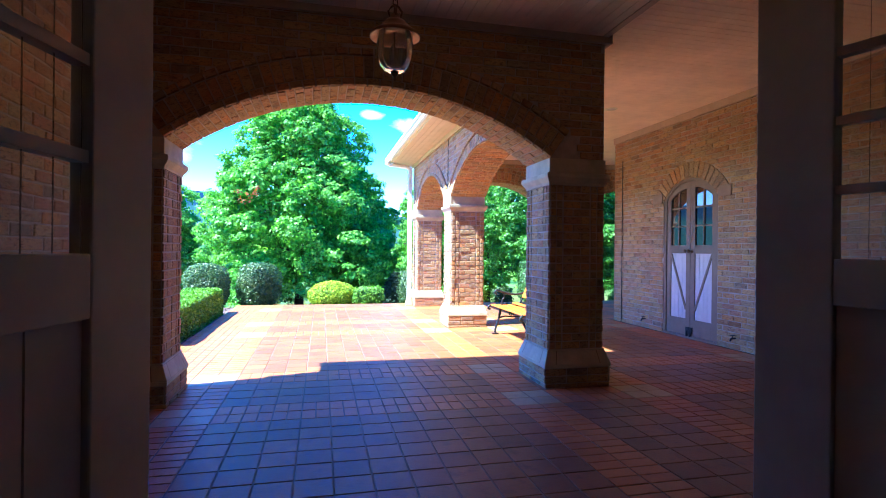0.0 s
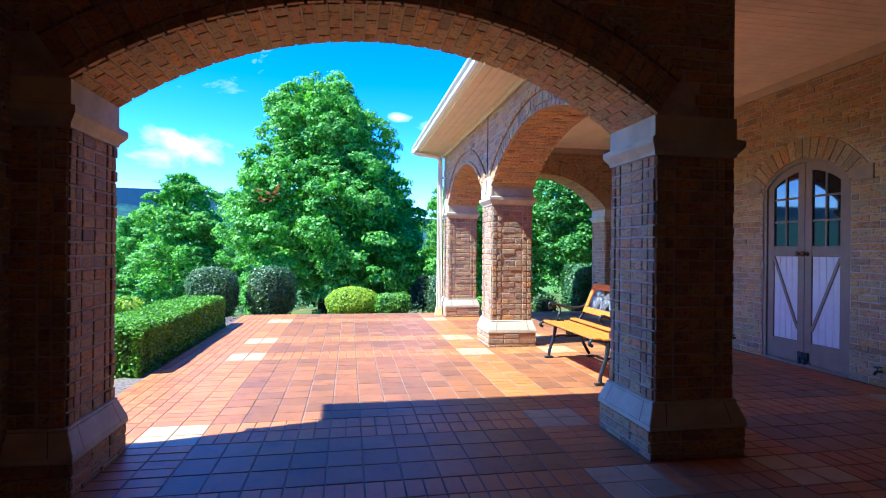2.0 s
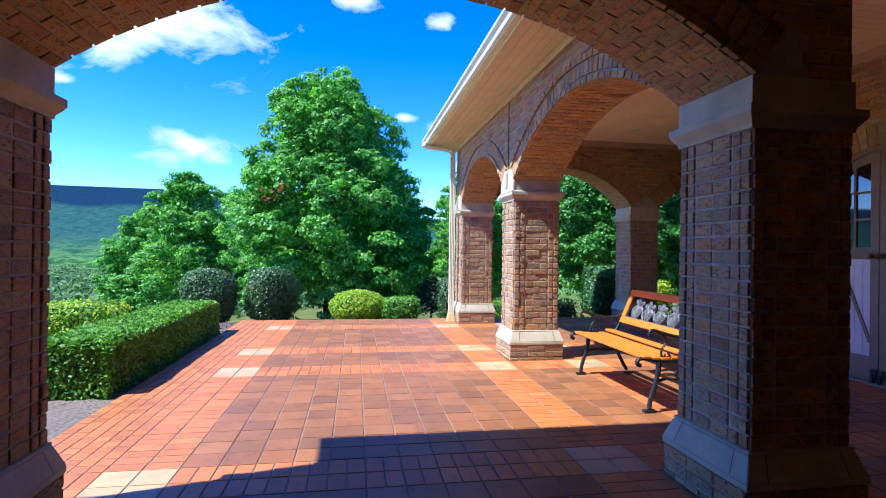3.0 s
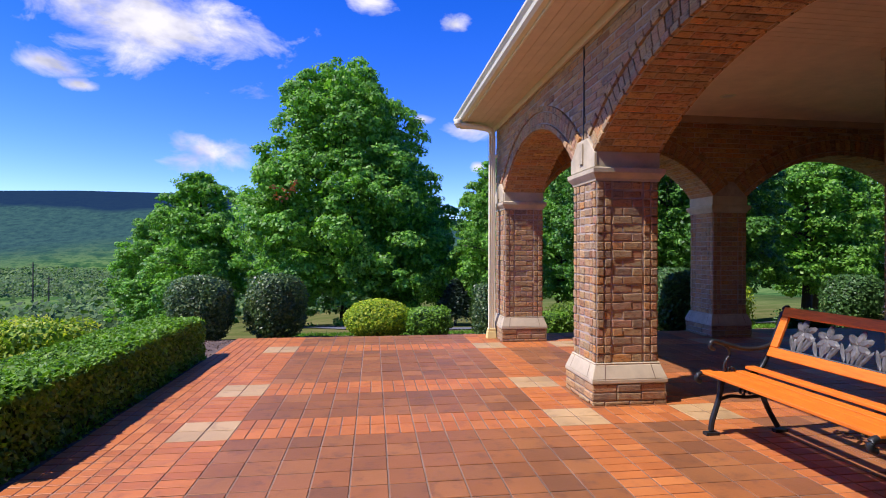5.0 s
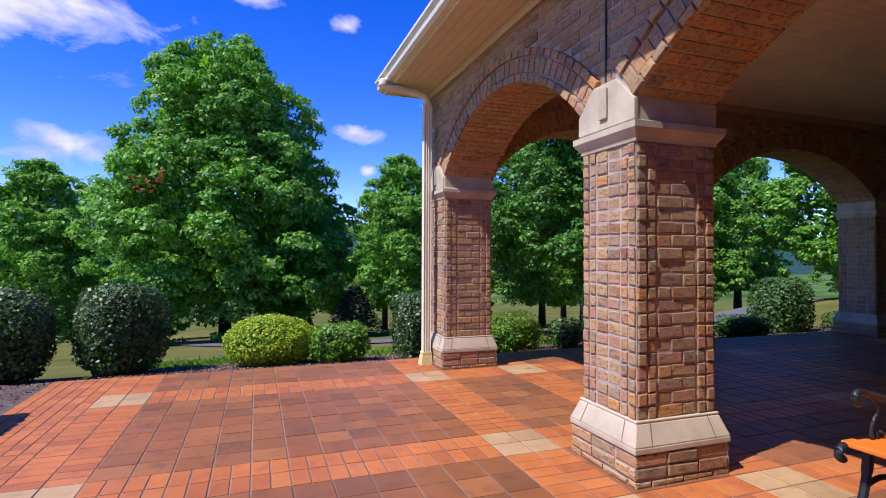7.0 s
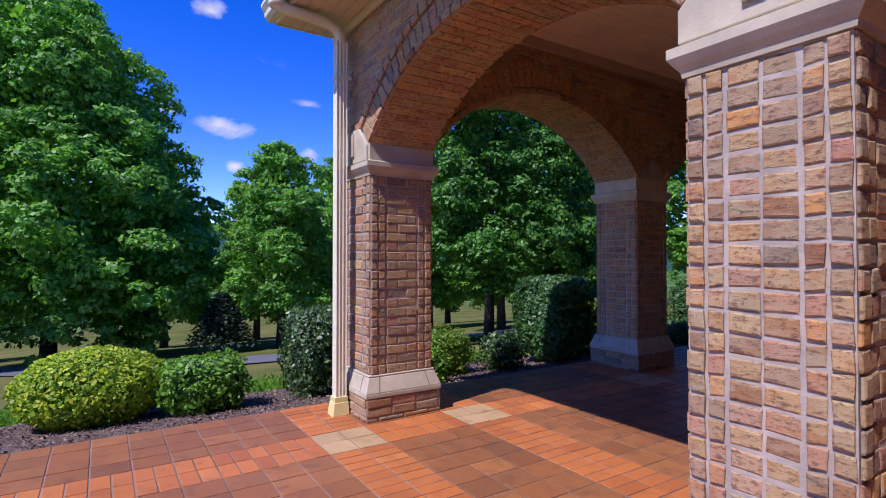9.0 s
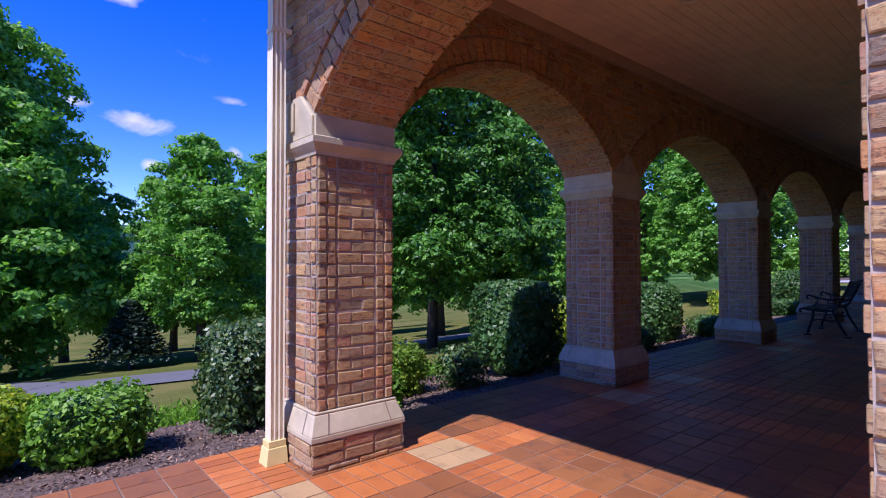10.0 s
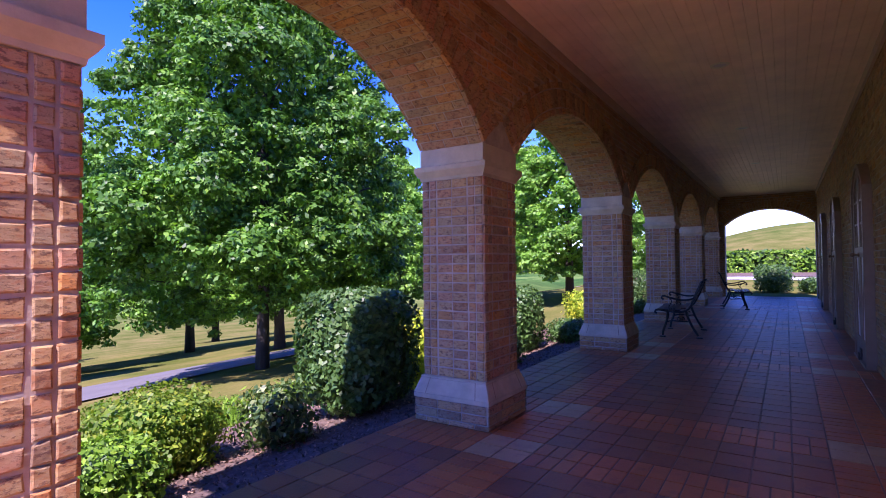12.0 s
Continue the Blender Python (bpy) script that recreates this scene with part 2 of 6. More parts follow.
ASPHALT = plain("asphalt", (0.13, 0.13, 0.135), 0.9, var=0.12, scale=1.5, bump_scale=60, bump_dist=0.005)
CONCRETE = plain("concrete", (0.46, 0.44, 0.42), 0.85, var=0.12, scale=2)
BARK = plain("bark", (0.05, 0.04, 0.032), 0.9, var=0.4, scale=7, stretch=(1, 1, 0.25), bump_scale=14, bump_dist=0.03)
LAMP_WHITE = plain("lens_white", (0.5, 0.47, 0.42), 0.4)


def glass(name, tint=(0.9, 0.95, 0.95)):
    m = bpy.data.materials.new(name)
    m.use_nodes = True
    nt = m.node_tree
    b = nt.nodes["Principled BSDF"]
    b.inputs["Base Color"].default_value = (*tint, 1)
    b.inputs["Roughness"].default_value = 0.02
    b.inputs["Transmission Weight"].default_value = 1.0
    b.inputs["IOR"].default_value = 1.45
    return m


GLASS = glass("clear_glass")
SEEDED = glass("seeded_glass", (0.92, 0.93, 0.9))
SEEDED.node_tree.nodes["Principled BSDF"].inputs["Roughness"].default_value = 0.12
SEEDED.node_tree.nodes["Principled BSDF"].inputs["Transmission Weight"].default_value = 0.94


def leaf_mat(name, stops, through=0.35, rough=0.55):
    m = bpy.data.materials.new(name)
    m.use_nodes = True
    nt = m.node_tree
    b = nt.nodes["Principled BSDF"]
    b.inputs["Roughness"].default_value = rough
    b.inputs["Specular IOR Level"].default_value = 0.4
    col = ramp_of(nt, piece_random(nt), stops)
    big = noise_tex(nt, 0.8, 2)
    col = mixc(nt, 0.6, col, ramp_of(nt, big, [(0.3, (0.7, 0.75, 0.7)), (0.7, (1.35, 1.3, 1.15))]), 'MULTIPLY')
    lk(nt, col, b.inputs["Base Color"])
    tr = nt.nodes.new("ShaderNodeBsdfTranslucent")
    warm = mixc(nt, 1.0, col, (1.3, 1.5, 0.5), 'MULTIPLY')
    lk(nt, warm, tr.inputs["Color"])
    ms = nt.nodes.new("ShaderNodeMixShader")
    ms.inputs[0].default_value = through
    lk(nt, b.outputs[0], ms.inputs[1]); lk(nt, tr.outputs[0], ms.inputs[2])
    lk(nt, ms.outputs[0], nt.nodes["Material Output"].inputs["Surface"])
    return m


LEAF_MAPLE = leaf_mat("maple_leaf", [(0.0, (0.065, 0.18, 0.022)), (0.5, (0.14, 0.34, 0.04)), (0.85, (0.22, 0.45, 0.06)), (1.0, (0.30, 0.52, 0.075))], 0.4, 0.5)
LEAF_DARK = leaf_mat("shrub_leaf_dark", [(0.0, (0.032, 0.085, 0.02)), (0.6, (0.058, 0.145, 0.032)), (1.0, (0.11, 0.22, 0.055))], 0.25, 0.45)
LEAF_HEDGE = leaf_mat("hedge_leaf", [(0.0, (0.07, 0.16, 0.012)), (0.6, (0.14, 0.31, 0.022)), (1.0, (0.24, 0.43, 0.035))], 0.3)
LEAF_YELLOW = leaf_mat("golden_leaf", [(0.0, (0.12, 0.24, 0.012)), (0.5, (0.33, 0.46, 0.022)), (1.0, (0.62, 0.62, 0.04))], 0.34)
LEAF_NEAR = leaf_mat("near_maple_leaf", [(0.0, (0.03, 0.10, 0.012)), (0.5, (0.065, 0.20, 0.02)), (0.85, (0.11, 0.29, 0.03)), (1.0, (0.19, 0.38, 0.045))], 0.3, 0.5)
LEAF_LIME = leaf_mat("lime_leaf", [(0.0, (0.07, 0.15, 0.010)), (0.6, (0.14, 0.24, 0.016)), (1.0, (0.27, 0.34, 0.022))], 0.3)
SHOE = plain("yellowed_plastic", (0.74, 0.64, 0.26), 0.45, var=0.1)
SPRINGER = plain("tan_stone", (0.30, 0.21, 0.135), 0.8, var=0.15, scale=9, bump_scale=60)
LEAF_SCRUB = leaf_mat("scrub_leaf", [(0.0, (0.02, 0.06, 0.014)), (0.5, (0.055, 0.13, 0.024)), (0.85, (0.10, 0.19, 0.035)), (1.0, (0.16, 0.24, 0.05))], 0.2, 0.7)
LEAF_CLIPPED = leaf_mat("clipped_bush_leaf", [(0.0, (0.028, 0.072, 0.018)), (0.55, (0.065, 0.13, 0.034)), (0.85, (0.13, 0.20, 0.06)), (1.0, (0.24, 0.31, 0.12))], 0.22, 0.4)
LEAF_RED = leaf_mat("red_leaf", [(0.0, (0.20, 0.05, 0.015)), (1.0, (0.35, 0.10, 0.03))])
NEEDLE = leaf_mat("spruce_needle", [(0.0, (0.015, 0.035, 0.018)), (1.0, (0.035, 0.065, 0.035))], 0.1)


def ground_mat():
    m, nt, b = mat("lawn_ground", 1.0, spec=0.0)
    fine = noise_tex(nt, 0.35, 6, 0.65)
    col = ramp_of(nt, fine, [(0.3, (0.065, 0.095, 0.018)), (0.5, (0.12, 0.13, 0.034)), (0.72, (0.20, 0.17, 0.06))])
    grain = noise_tex(nt, 18, 4, 0.7)
    col = mixc(nt, 0.5, col, ramp_of(nt, grain, [(0.3, (0.6, 0.6, 0.6)), (0.7, (1.3, 1.3, 1.3))]), 'MULTIPLY')
    # beyond the lawn: valley woods and fields, by distance over the plain
    tc = nt.nodes.new("ShaderNodeTexCoord")
    ln = nt.nodes.new("ShaderNodeVectorMath"); ln.operation = 'LENGTH'
    lk(nt, tc.outputs["Object"], ln.inputs[0])
    far = ramp_of(nt, node_range(nt, ln.outputs["Value"], 70, 160), [(0.0, (0, 0, 0)), (1.0, (1, 1, 1))])
    woods = noise_tex(nt, 0.012, 8, 0.72)
    wcol = ramp_of(nt, woods, [(0.36, (0.012, 0.045, 0.018)), (0.46, (0.04, 0.11, 0.026)), (0.53, (0.13, 0.21, 0.055)), (0.58, (0.06, 0.14, 0.03)), (0.68, (0.018, 0.06, 0.022))])
    col = mixc(nt, far, col, wcol)
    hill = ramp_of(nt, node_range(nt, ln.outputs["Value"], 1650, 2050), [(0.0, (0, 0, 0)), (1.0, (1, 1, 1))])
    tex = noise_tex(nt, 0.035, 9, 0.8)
    # blue-green haze of distance is put into the slope's own colour
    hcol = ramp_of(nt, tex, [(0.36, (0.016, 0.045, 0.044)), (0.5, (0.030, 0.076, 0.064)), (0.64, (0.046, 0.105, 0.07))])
    # cloud shadow along the crest, painted into the colour as a dark blue band
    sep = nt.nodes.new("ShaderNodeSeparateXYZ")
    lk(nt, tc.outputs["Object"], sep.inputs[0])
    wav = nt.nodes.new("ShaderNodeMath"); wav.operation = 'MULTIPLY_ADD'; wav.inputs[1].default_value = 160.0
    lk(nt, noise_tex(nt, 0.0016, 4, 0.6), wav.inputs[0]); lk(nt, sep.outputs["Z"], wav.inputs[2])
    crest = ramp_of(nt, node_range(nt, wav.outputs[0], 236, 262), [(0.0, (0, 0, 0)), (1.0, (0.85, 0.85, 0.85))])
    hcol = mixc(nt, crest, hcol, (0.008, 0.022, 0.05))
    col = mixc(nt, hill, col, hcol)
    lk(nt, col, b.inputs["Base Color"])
    return m


def node_range(nt, val, lo, hi):
    n = nt.nodes.new("ShaderNodeMapRange")
    n.inputs["From Min"].default_value, n.inputs["From Max"].default_value = lo, hi
    lk(nt, val, n.inputs["Value"])
    return n.outputs["Result"]


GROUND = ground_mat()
GRAVEL = plain("tan_gravel", (0.17, 0.13, 0.095), 0.95, var=0.55, scale=38, bump_scale=45, bump_dist=0.02)
MULCH = plain("bark_mulch", (0.12, 0.085, 0.065), 0.95, var=0.5, scale=14, bump_scale=40, bump_dist=0.02)

# ---- geometry helpers ----
class Geo:
    """Collects vertices and faces of one mesh."""
    def __init__(self):
        self.v, self.f = [], []

    def quad(self, a, b, c, d):
        n = len(self.v)
        self.v += [tuple(a), tuple(b), tuple(c), tuple(d)]
        self.f.append((n, n + 1, n + 2, n + 3))

    def box(self, x0, x1, y0, y1, z0, z1):
        n = len(self.v)
        self.v += [(x0, y0, z0), (x1, y0, z0), (x1, y1, z0), (x0, y1, z0), (x0, y0, z1), (x1, y0, z1), (x1, y1, z1), (x0, y1, z1)]
        self.f += [tuple(n + i for i in q) for q in ((3, 2, 1, 0), (4, 5, 6, 7), (0, 1, 5, 4), (1, 2, 6, 5), (2, 3, 7, 6), (3, 0, 4, 7))]
        return self

    def frustum(self, r0, r1):
        """Between two rectangles (x0, x1, y0, y1, z)."""
        n = len(self.v)
        for x0, x1, y0, y1, z in (r0, r1):
            self.v += [(x0, y0, z), (x1, y0, z), (x1, y1, z), (x0, y1, z)]
        self.f += [tuple(n + i for i in q) for q in ((3, 2, 1, 0), (4, 5, 6, 7), (0, 1, 5, 4), (1, 2, 6, 5), (2, 3, 7, 6), (3, 0, 4, 7))]
        return self

    def piece(self, a, b, c, d, n, proud, bevel):
        """A brick or paver proud of a surface: its outline a b c d (counter-clockwise seen along -n), its face bevelled all round."""
        a, b, c, d = (Vector(p) for p in (a, b, c, d))
        m = (a + b + c + d) / 4
        k = len(self.v)
        low = [a, b, c, d]
        size = min((b - a).length, (d - a).length)
        s = max(0.2, 1 - 2 * bevel / max(size, 0.001))
        lx, ly = (b - a).normalized(), (d - a).normalized()
        top = [a + lx * bevel + ly * bevel, b - lx * bevel + ly * bevel, c - lx * bevel - ly * bevel, d + lx * bevel - ly * bevel] if s > 0.2 else [m + (p - m) * s for p in low]
        mid = [p + n * (proud - bevel * 0.6) for p in low]
        self.v += [tuple(p) for p in low] + [tuple(p) for p in mid] + [tuple(p + n * proud) for p in top]
        for r in (0, 4):
            for i in range(4):
                j = (i + 1) % 4
                self.f.append((k + r + i, k + r + j, k + r + 4 + j, k + r + 4 + i))
        self.f.append((k + 8, k + 9, k + 10, k + 11))

    def tube(self, pts, radii, sides=8, cap=True):
        pts = [Vector(p) for p in pts]
        if not isinstance(radii, (list, tuple)):
            radii = [radii] * len(pts)
        k = len(self.v)
        for i, p in enumerate(pts):
            t = (pts[min(i + 1, len(pts) - 1)] - pts[max(i - 1, 0)]).normalized()
            ref = Vector((0, 0, 1)) if abs(t.z) < 0.9 else Vector((1, 0, 0))
            u = t.cross(ref).normalized()
            w = u.cross(t).normalized()
            for s in range(sides):
                a = 2 * math.pi * s / sides
                self.v.append(tuple(p + (u * math.cos(a) - w * math.sin(a)) * radii[i]))
        for i in range(len(pts) - 1):
            for s in range(sides):
                b0, b1 = k + i * sides, k + (i + 1) * sides
                self.f.append((b0 + s, b0 + (s + 1) % sides, b1 + (s + 1) % sides, b1 + s))
        if cap:
            self.f.append(tuple(k + s for s in reversed(range(sides))))
            self.f.append(tuple(k + (len(pts) - 1) * sides + s for s in range(sides)))
        return self

    def lathe(self, profile, sides=24, centre=(0, 0)):
        k = len(self.v)
        for r, z in profile:
            for s in range(sides):
                a = 2 * math.pi * s / sides
                self.v.append((centre[0] + r * math.cos(a), centre[1] + r * math.sin(a), z))
        for i in range(len(profile) - 1):
            for s in range(sides):
                b0, b1 = k + i * sides, k + (i + 1) * sides
                self.f.append((b0 + s, b0 + (s + 1) % sides, b1 + (s + 1) % sides, b1 + s))
        return self

    def mesh(self, name, material, smooth=False):
        me = bpy.data.meshes.new(name)
        me.from_pydata(self.v, [], self.f)
        me.materials.append(material)
        if smooth:
            me.polygons.foreach_set("use_smooth", [True] * len(me.polygons))
        me.update()
        return me


def part(name, geo, material, parent=None, label="", bevel=0.0, smooth=False, kind=""):
    ob = new(name, geo.mesh(name, material, smooth))
    if parent:
        ob.parent = parent
    if bevel:
        md = ob.modifiers.new("bevel", 'BEVEL')
        md.width, md.segments, md.limit_method = bevel, 2, 'ANGLE'
    tagged(ob, label=label, kind=kind)
    return ob


def thing(name, m, label, category="", group="", kind=""):
    ob = new(name)
    ob.empty_display_size = 0.1
    ob.matrix_world = m
    return tagged(ob, label, category, group, kind)


def instance_piece(name, mesh, parent, m):
    ob = new(name, mesh)
    ob.parent = parent
    ob.matrix_basis = m
    return ob


COURSE, BLEN, JOINT = 0.0695, 0.205, 0.0105
rng = random.Random(4)
UP = Vector((0, 0, 1))


def lay_bricks(geo, origin, u, n, length, z0, z1, holes=None, blen=BLEN, proud=0.005, shift=0.0):
    """Courses of bricks on an upright face. u: along the face, with u x z = n; holes(z) gives the stretches to leave out."""
    origin, u, n = Vector(origin), Vector(u), Vector(n)
    k = 0
    z = z0
    while z < z1 - 0.02:
        h = min(COURSE, z1 - z)
        cut = sorted(holes(z + h / 2)) if holes else []
        a = -(blen / 2 if k % 2 else 0) - rng.uniform(0, 0.03) - shift
        while a < length:
            b = a + blen
            pieces = [(max(a, 0), min(b, length))]
            for c0, c1 in cut:
                nxt = []
                for p, q in pieces:
                    if c1 <= p or c0 >= q:
                        nxt.append((p, q))
                    else:
                        if c0 > p: nxt.append((p, c0))
                        if c1 < q: nxt.append((c1, q))
                pieces = nxt
            for p, q in pieces:
                if q - p < 0.03:
                    continue
                g = JOINT / 2
                j = rng.uniform(-0.0035, 0.0045)
                e = [rng.uniform(-0.0035, 0.0035) for _ in range(4)]
                f = [rng.uniform(-0.003, 0.003) for _ in range(4)]
                P = lambda s, zz: origin + u * s + UP * (zz - origin.z)
                geo.piece(P(p + g + f[0], z + g + e[0]), P(q - g + f[1], z + g + e[1]), P(q - g + f[2], z + h - g + e[2]), P(p + g + f[3], z + h - g + e[3]), n, proud + j, 0.0045)
            a = b
        z += COURSE
        k += 1


def loose_pieces(name, geo, parent, most=300):
    """Each brick of a small area as a part of its own, or all joined where there are too many."""
    count = len(geo.v) // 12
    if count > most:
        return part("brickwork", geo, BRICK, parent, kind="stuff")
    for i in range(count):
        q = Geo()
        pts = [Vector(v) for v in geo.v[i * 12:i * 12 + 12]]
        mid = sum(pts, Vector()) / 12
        q.v = [tuple(p - mid) for p in pts]
        q.f = [tuple(k - i * 12 for k in f) for f in geo.f[i * 9:i * 9 + 9]]
        instance_piece(name, q.mesh(name, BRICK), parent, Matrix.Translation(mid))


def arc_of(u0, u1, spring, crown):
    half, rise = (u1 - u0) / 2, crown - spring
    r = (half * half + rise * rise) / (2 * rise)
    return (u0 + u1) / 2, crown - r, r, math.asin(min(1, half / r))


def arcade(name, m, label, length, thick, openings, z_low, z_top, ring=0.30, low_openings=False, faces=(True, True), back_bricks=True, trim_rings=True, single_ring=False):
    """A brick wall with arched openings. Local x along it, its front at y = 0 facing -y."""
    root = thing(name, m, label, "wall", kind="structure")
    core = Geo()
    stops = [0.0]
    arcs = [arc_of(*o) for o in openings]
    edges = []
    for (u0, u1, sp, cr), (uc, zc, r, th) in zip(openings, arcs):
        if u0 > stops[-1] + 1e-6:
            edges.append((stops[-1], u0, z_low, z_low))
        n = 28
        prev = None
        for i in range(n + 1):
            a = -th + 2 * th * i / n
            cur = (uc + r * math.sin(a), zc + r * math.cos(a))
            if prev:
                edges.append((prev[0], cur[0], prev[1], cur[1]))
            prev = cur
        stops.append(u1)
    if stops[-1] < length:
        edges.append((stops[-1], length, z_low, z_low))
    for a, b, za, zb in edges:
        core.quad((a, 0, za), (b, 0, zb), (b, 0, z_top), (a, 0, z_top))
        core.quad((b, thick, zb), (a, thick, za), (a, thick, z_top), (b, thick, z_top))
        core.quad((a, thick, za), (b, thick, zb), (b, 0, zb), (a, 0, za))
    core.quad((0, 0, z_top), (length, 0, z_top), (length, thick, z_top), (0, thick, z_top))
    core.quad((0, thick, z_low), (0, 0, z_low), (0, 0, z_top), (0, thick, z_top))
    core.quad((length, 0, z_low), (length, thick, z_low), (length, thick, z_top), (length, 0, z_top))
    if low_openings:
        for u0, u1, sp, cr in openings:
            core.quad((u0, 0, z_low), (u0, thick, z_low), (u0, thick, sp), (u0, 0, sp))
            core.quad((u1, thick, z_low), (u1, 0, z_low), (u1, 0, sp), (u1, thick, sp))
    part("mortar_core", core, MORTAR, root)

    def holes(z):
        out = []
        for (u0, u1, sp, cr), (uc, zc, r, th) in zip(openings, arcs):
            if z < sp:
                if low_openings:
                    out.append((u0, u1))
                continue
            ro = r + ring
            d = z - zc
            if abs(d) < ro:
                w = math.sqrt(ro * ro - d * d)
                out.append((max(u0 - ring * 0.85, uc - w), min(u1 + ring * 0.85, uc + w)))
        return out
    for side in (0, 1):
        if not faces[side]:
            continue
        g = Geo()
        y = 0.0 if side == 0 else thick
        nrm = Vector((0, -1, 0)) if side == 0 else Vector((0, 1, 0))
        if side == 0:
            lay_bricks(g, (0, y, 0), (1, 0, 0), nrm, length, z_low, z_top, holes)
        else:
            mirrored = lambda z: [(length - b, length - a) for a, b in holes(z)]
            lay_bricks(g, (length, y, 0), (-1, 0, 0), nrm, length, z_low, z_top, mirrored)
        if single_ring and side == 0:
            loose_pieces("brick", g, root)
        else:
            part("brickwork", g, BRICK, root, kind="stuff")
        rg = Geo()
        sgn = 1 if side == 0 else -1
        for (u0, u1, sp, cr), (uc, zc, r, th) in zip(openings, arcs):
            rows = [(0.0, 0.05, 0.1, 0.026), (0.064, ring - 0.07, 0.078, 0.012), (ring - 0.056, ring - 0.004, 0.1, 0.026)] if trim_rings else [(0.0, ring, 0.078, 0.011)]
            for ra, rb, w, pr in rows:
                n = max(4, int(2 * th * (r + ra) / w))
                if single_ring and side == 0:
                    # the wedge bricks one by one, on one mesh an arch
                    h = th / n * 0.86
                    v = Geo()
                    P0 = lambda rad, a: Vector((rad * math.sin(a), 0, rad * math.cos(a)))
                    v.piece(P0(r + ra, -h), P0(r + ra, h), P0(r + rb, h), P0(r + rb, -h), nrm, pr, 0.004)
                    vm = v.mesh("brick", BRICK)
                    for i in range(n):
                        a = -th + 2 * th * (i + 0.5) / n
                        instance_piece("brick", vm, root, Matrix.Translation((uc, y + rng.uniform(-0.003, 0.003), zc)) @ Matrix.Rotation(a, 4, 'Y'))
                    continue
                for i in range(n):
                    a0, a1 = -th + 2 * th * (i + 0.07) / n, -th + 2 * th * (i + 0.93) / n
                    P = lambda rad, a: Vector((uc + rad * math.sin(a), y, zc + rad * math.cos(a)))
                    q = [P(r + ra, a0), P(r + ra, a1), P(r + rb, a1), P(r + rb, a0)]
                    if side == 1:
                        q = [q[1], q[0], q[3], q[2]]
                    rg.piece(*q, nrm, pr + rng.uniform(-0.003, 0.003), 0.004)
        if rg.f:
            part("arch_ring", rg, BRICK, root, kind="stuff")
    sg = Geo()
    for (u0, u1, sp, cr), (uc, zc, r, th) in zip(openings, arcs):
        n = max(4, int(2 * th * r / COURSE))
        for i in range(n):
            a0, a1 = -th + 2 * th * (i + 0.07) / n, -th + 2 * th * (i + 0.93) / n
            am = (a0 + a1) / 2
            nrm = Vector((-math.sin(am), 0, -math.cos(am)))
            y = -(BLEN / 2 if i % 2 else 0)
            while y < thick:
                p, q = max(y, 0) + 0.005, min(y + BLEN, thick) - 0.005
                if q - p > 0.03:
                    P = lambda yy, a: Vector((uc + r * math.sin(a), yy, zc + r * math.cos(a)))
                    sg.piece(P(p, a0), P(p, a1), P(q, a1), P(q, a0), nrm, 0.006 + rng.uniform(-0.002, 0.003), 0.004)
                y += BLEN
    if single_ring:
        loose_pieces("brick", sg, root)
    else:
        part("arch_soffit", sg, BRICK, root, kind="stuff")
    return root


def pier_bricks(w, d, z0, z1):
    """Outlines (a, b, c, d, normal, proud, bevel) of the bricks on the four sides of a shaft w x d, centred."""
    out = []
    n = int(round((z1 - z0) / COURSE))
    h = (z1 - z0) / n
    sides = [((-w / 2, -d / 2), (1, 0), (0, -1), w), ((w / 2, -d / 2), (0, 1), (1, 0), d), ((w / 2, d / 2), (-1, 0), (0, 1), w), ((-w / 2, d / 2), (0, -1), (-1, 0), d)]
    for (ox, oy), (ux, uy), (nx, ny), L in sides:
        for k in range(n):
            za, zb = z0 + k * h + JOINT / 2, z0 + (k + 1) * h - JOINT / 2
            e, t = 0.06, 0.062
            inner0, inner1 = e + t + 0.008, L - e - t - 0.008
            cut = (inner1 - inner0) * (0.5 if nx else 0.36 if k % 2 else 0.66)
            cols = [(0.0, e, 0.011), (e + 0.004, e + t, 0.008), (inner0, inner0 + cut, 0.005), (inner0 + cut, inner1, 0.005), (L - e - t, L - e - 0.004, 0.008), (L - e, L, 0.011)]
            for a, b, pr in cols:
                g = 0.004
                P = lambda s, z: Vector((ox + ux * s, oy + uy * s, z))
                out.append((P(a + g, za), P(b - g, za), P(b - g, zb), P(a + g, zb), Vector((nx, ny, 0)), pr, 0.0045))
    return out


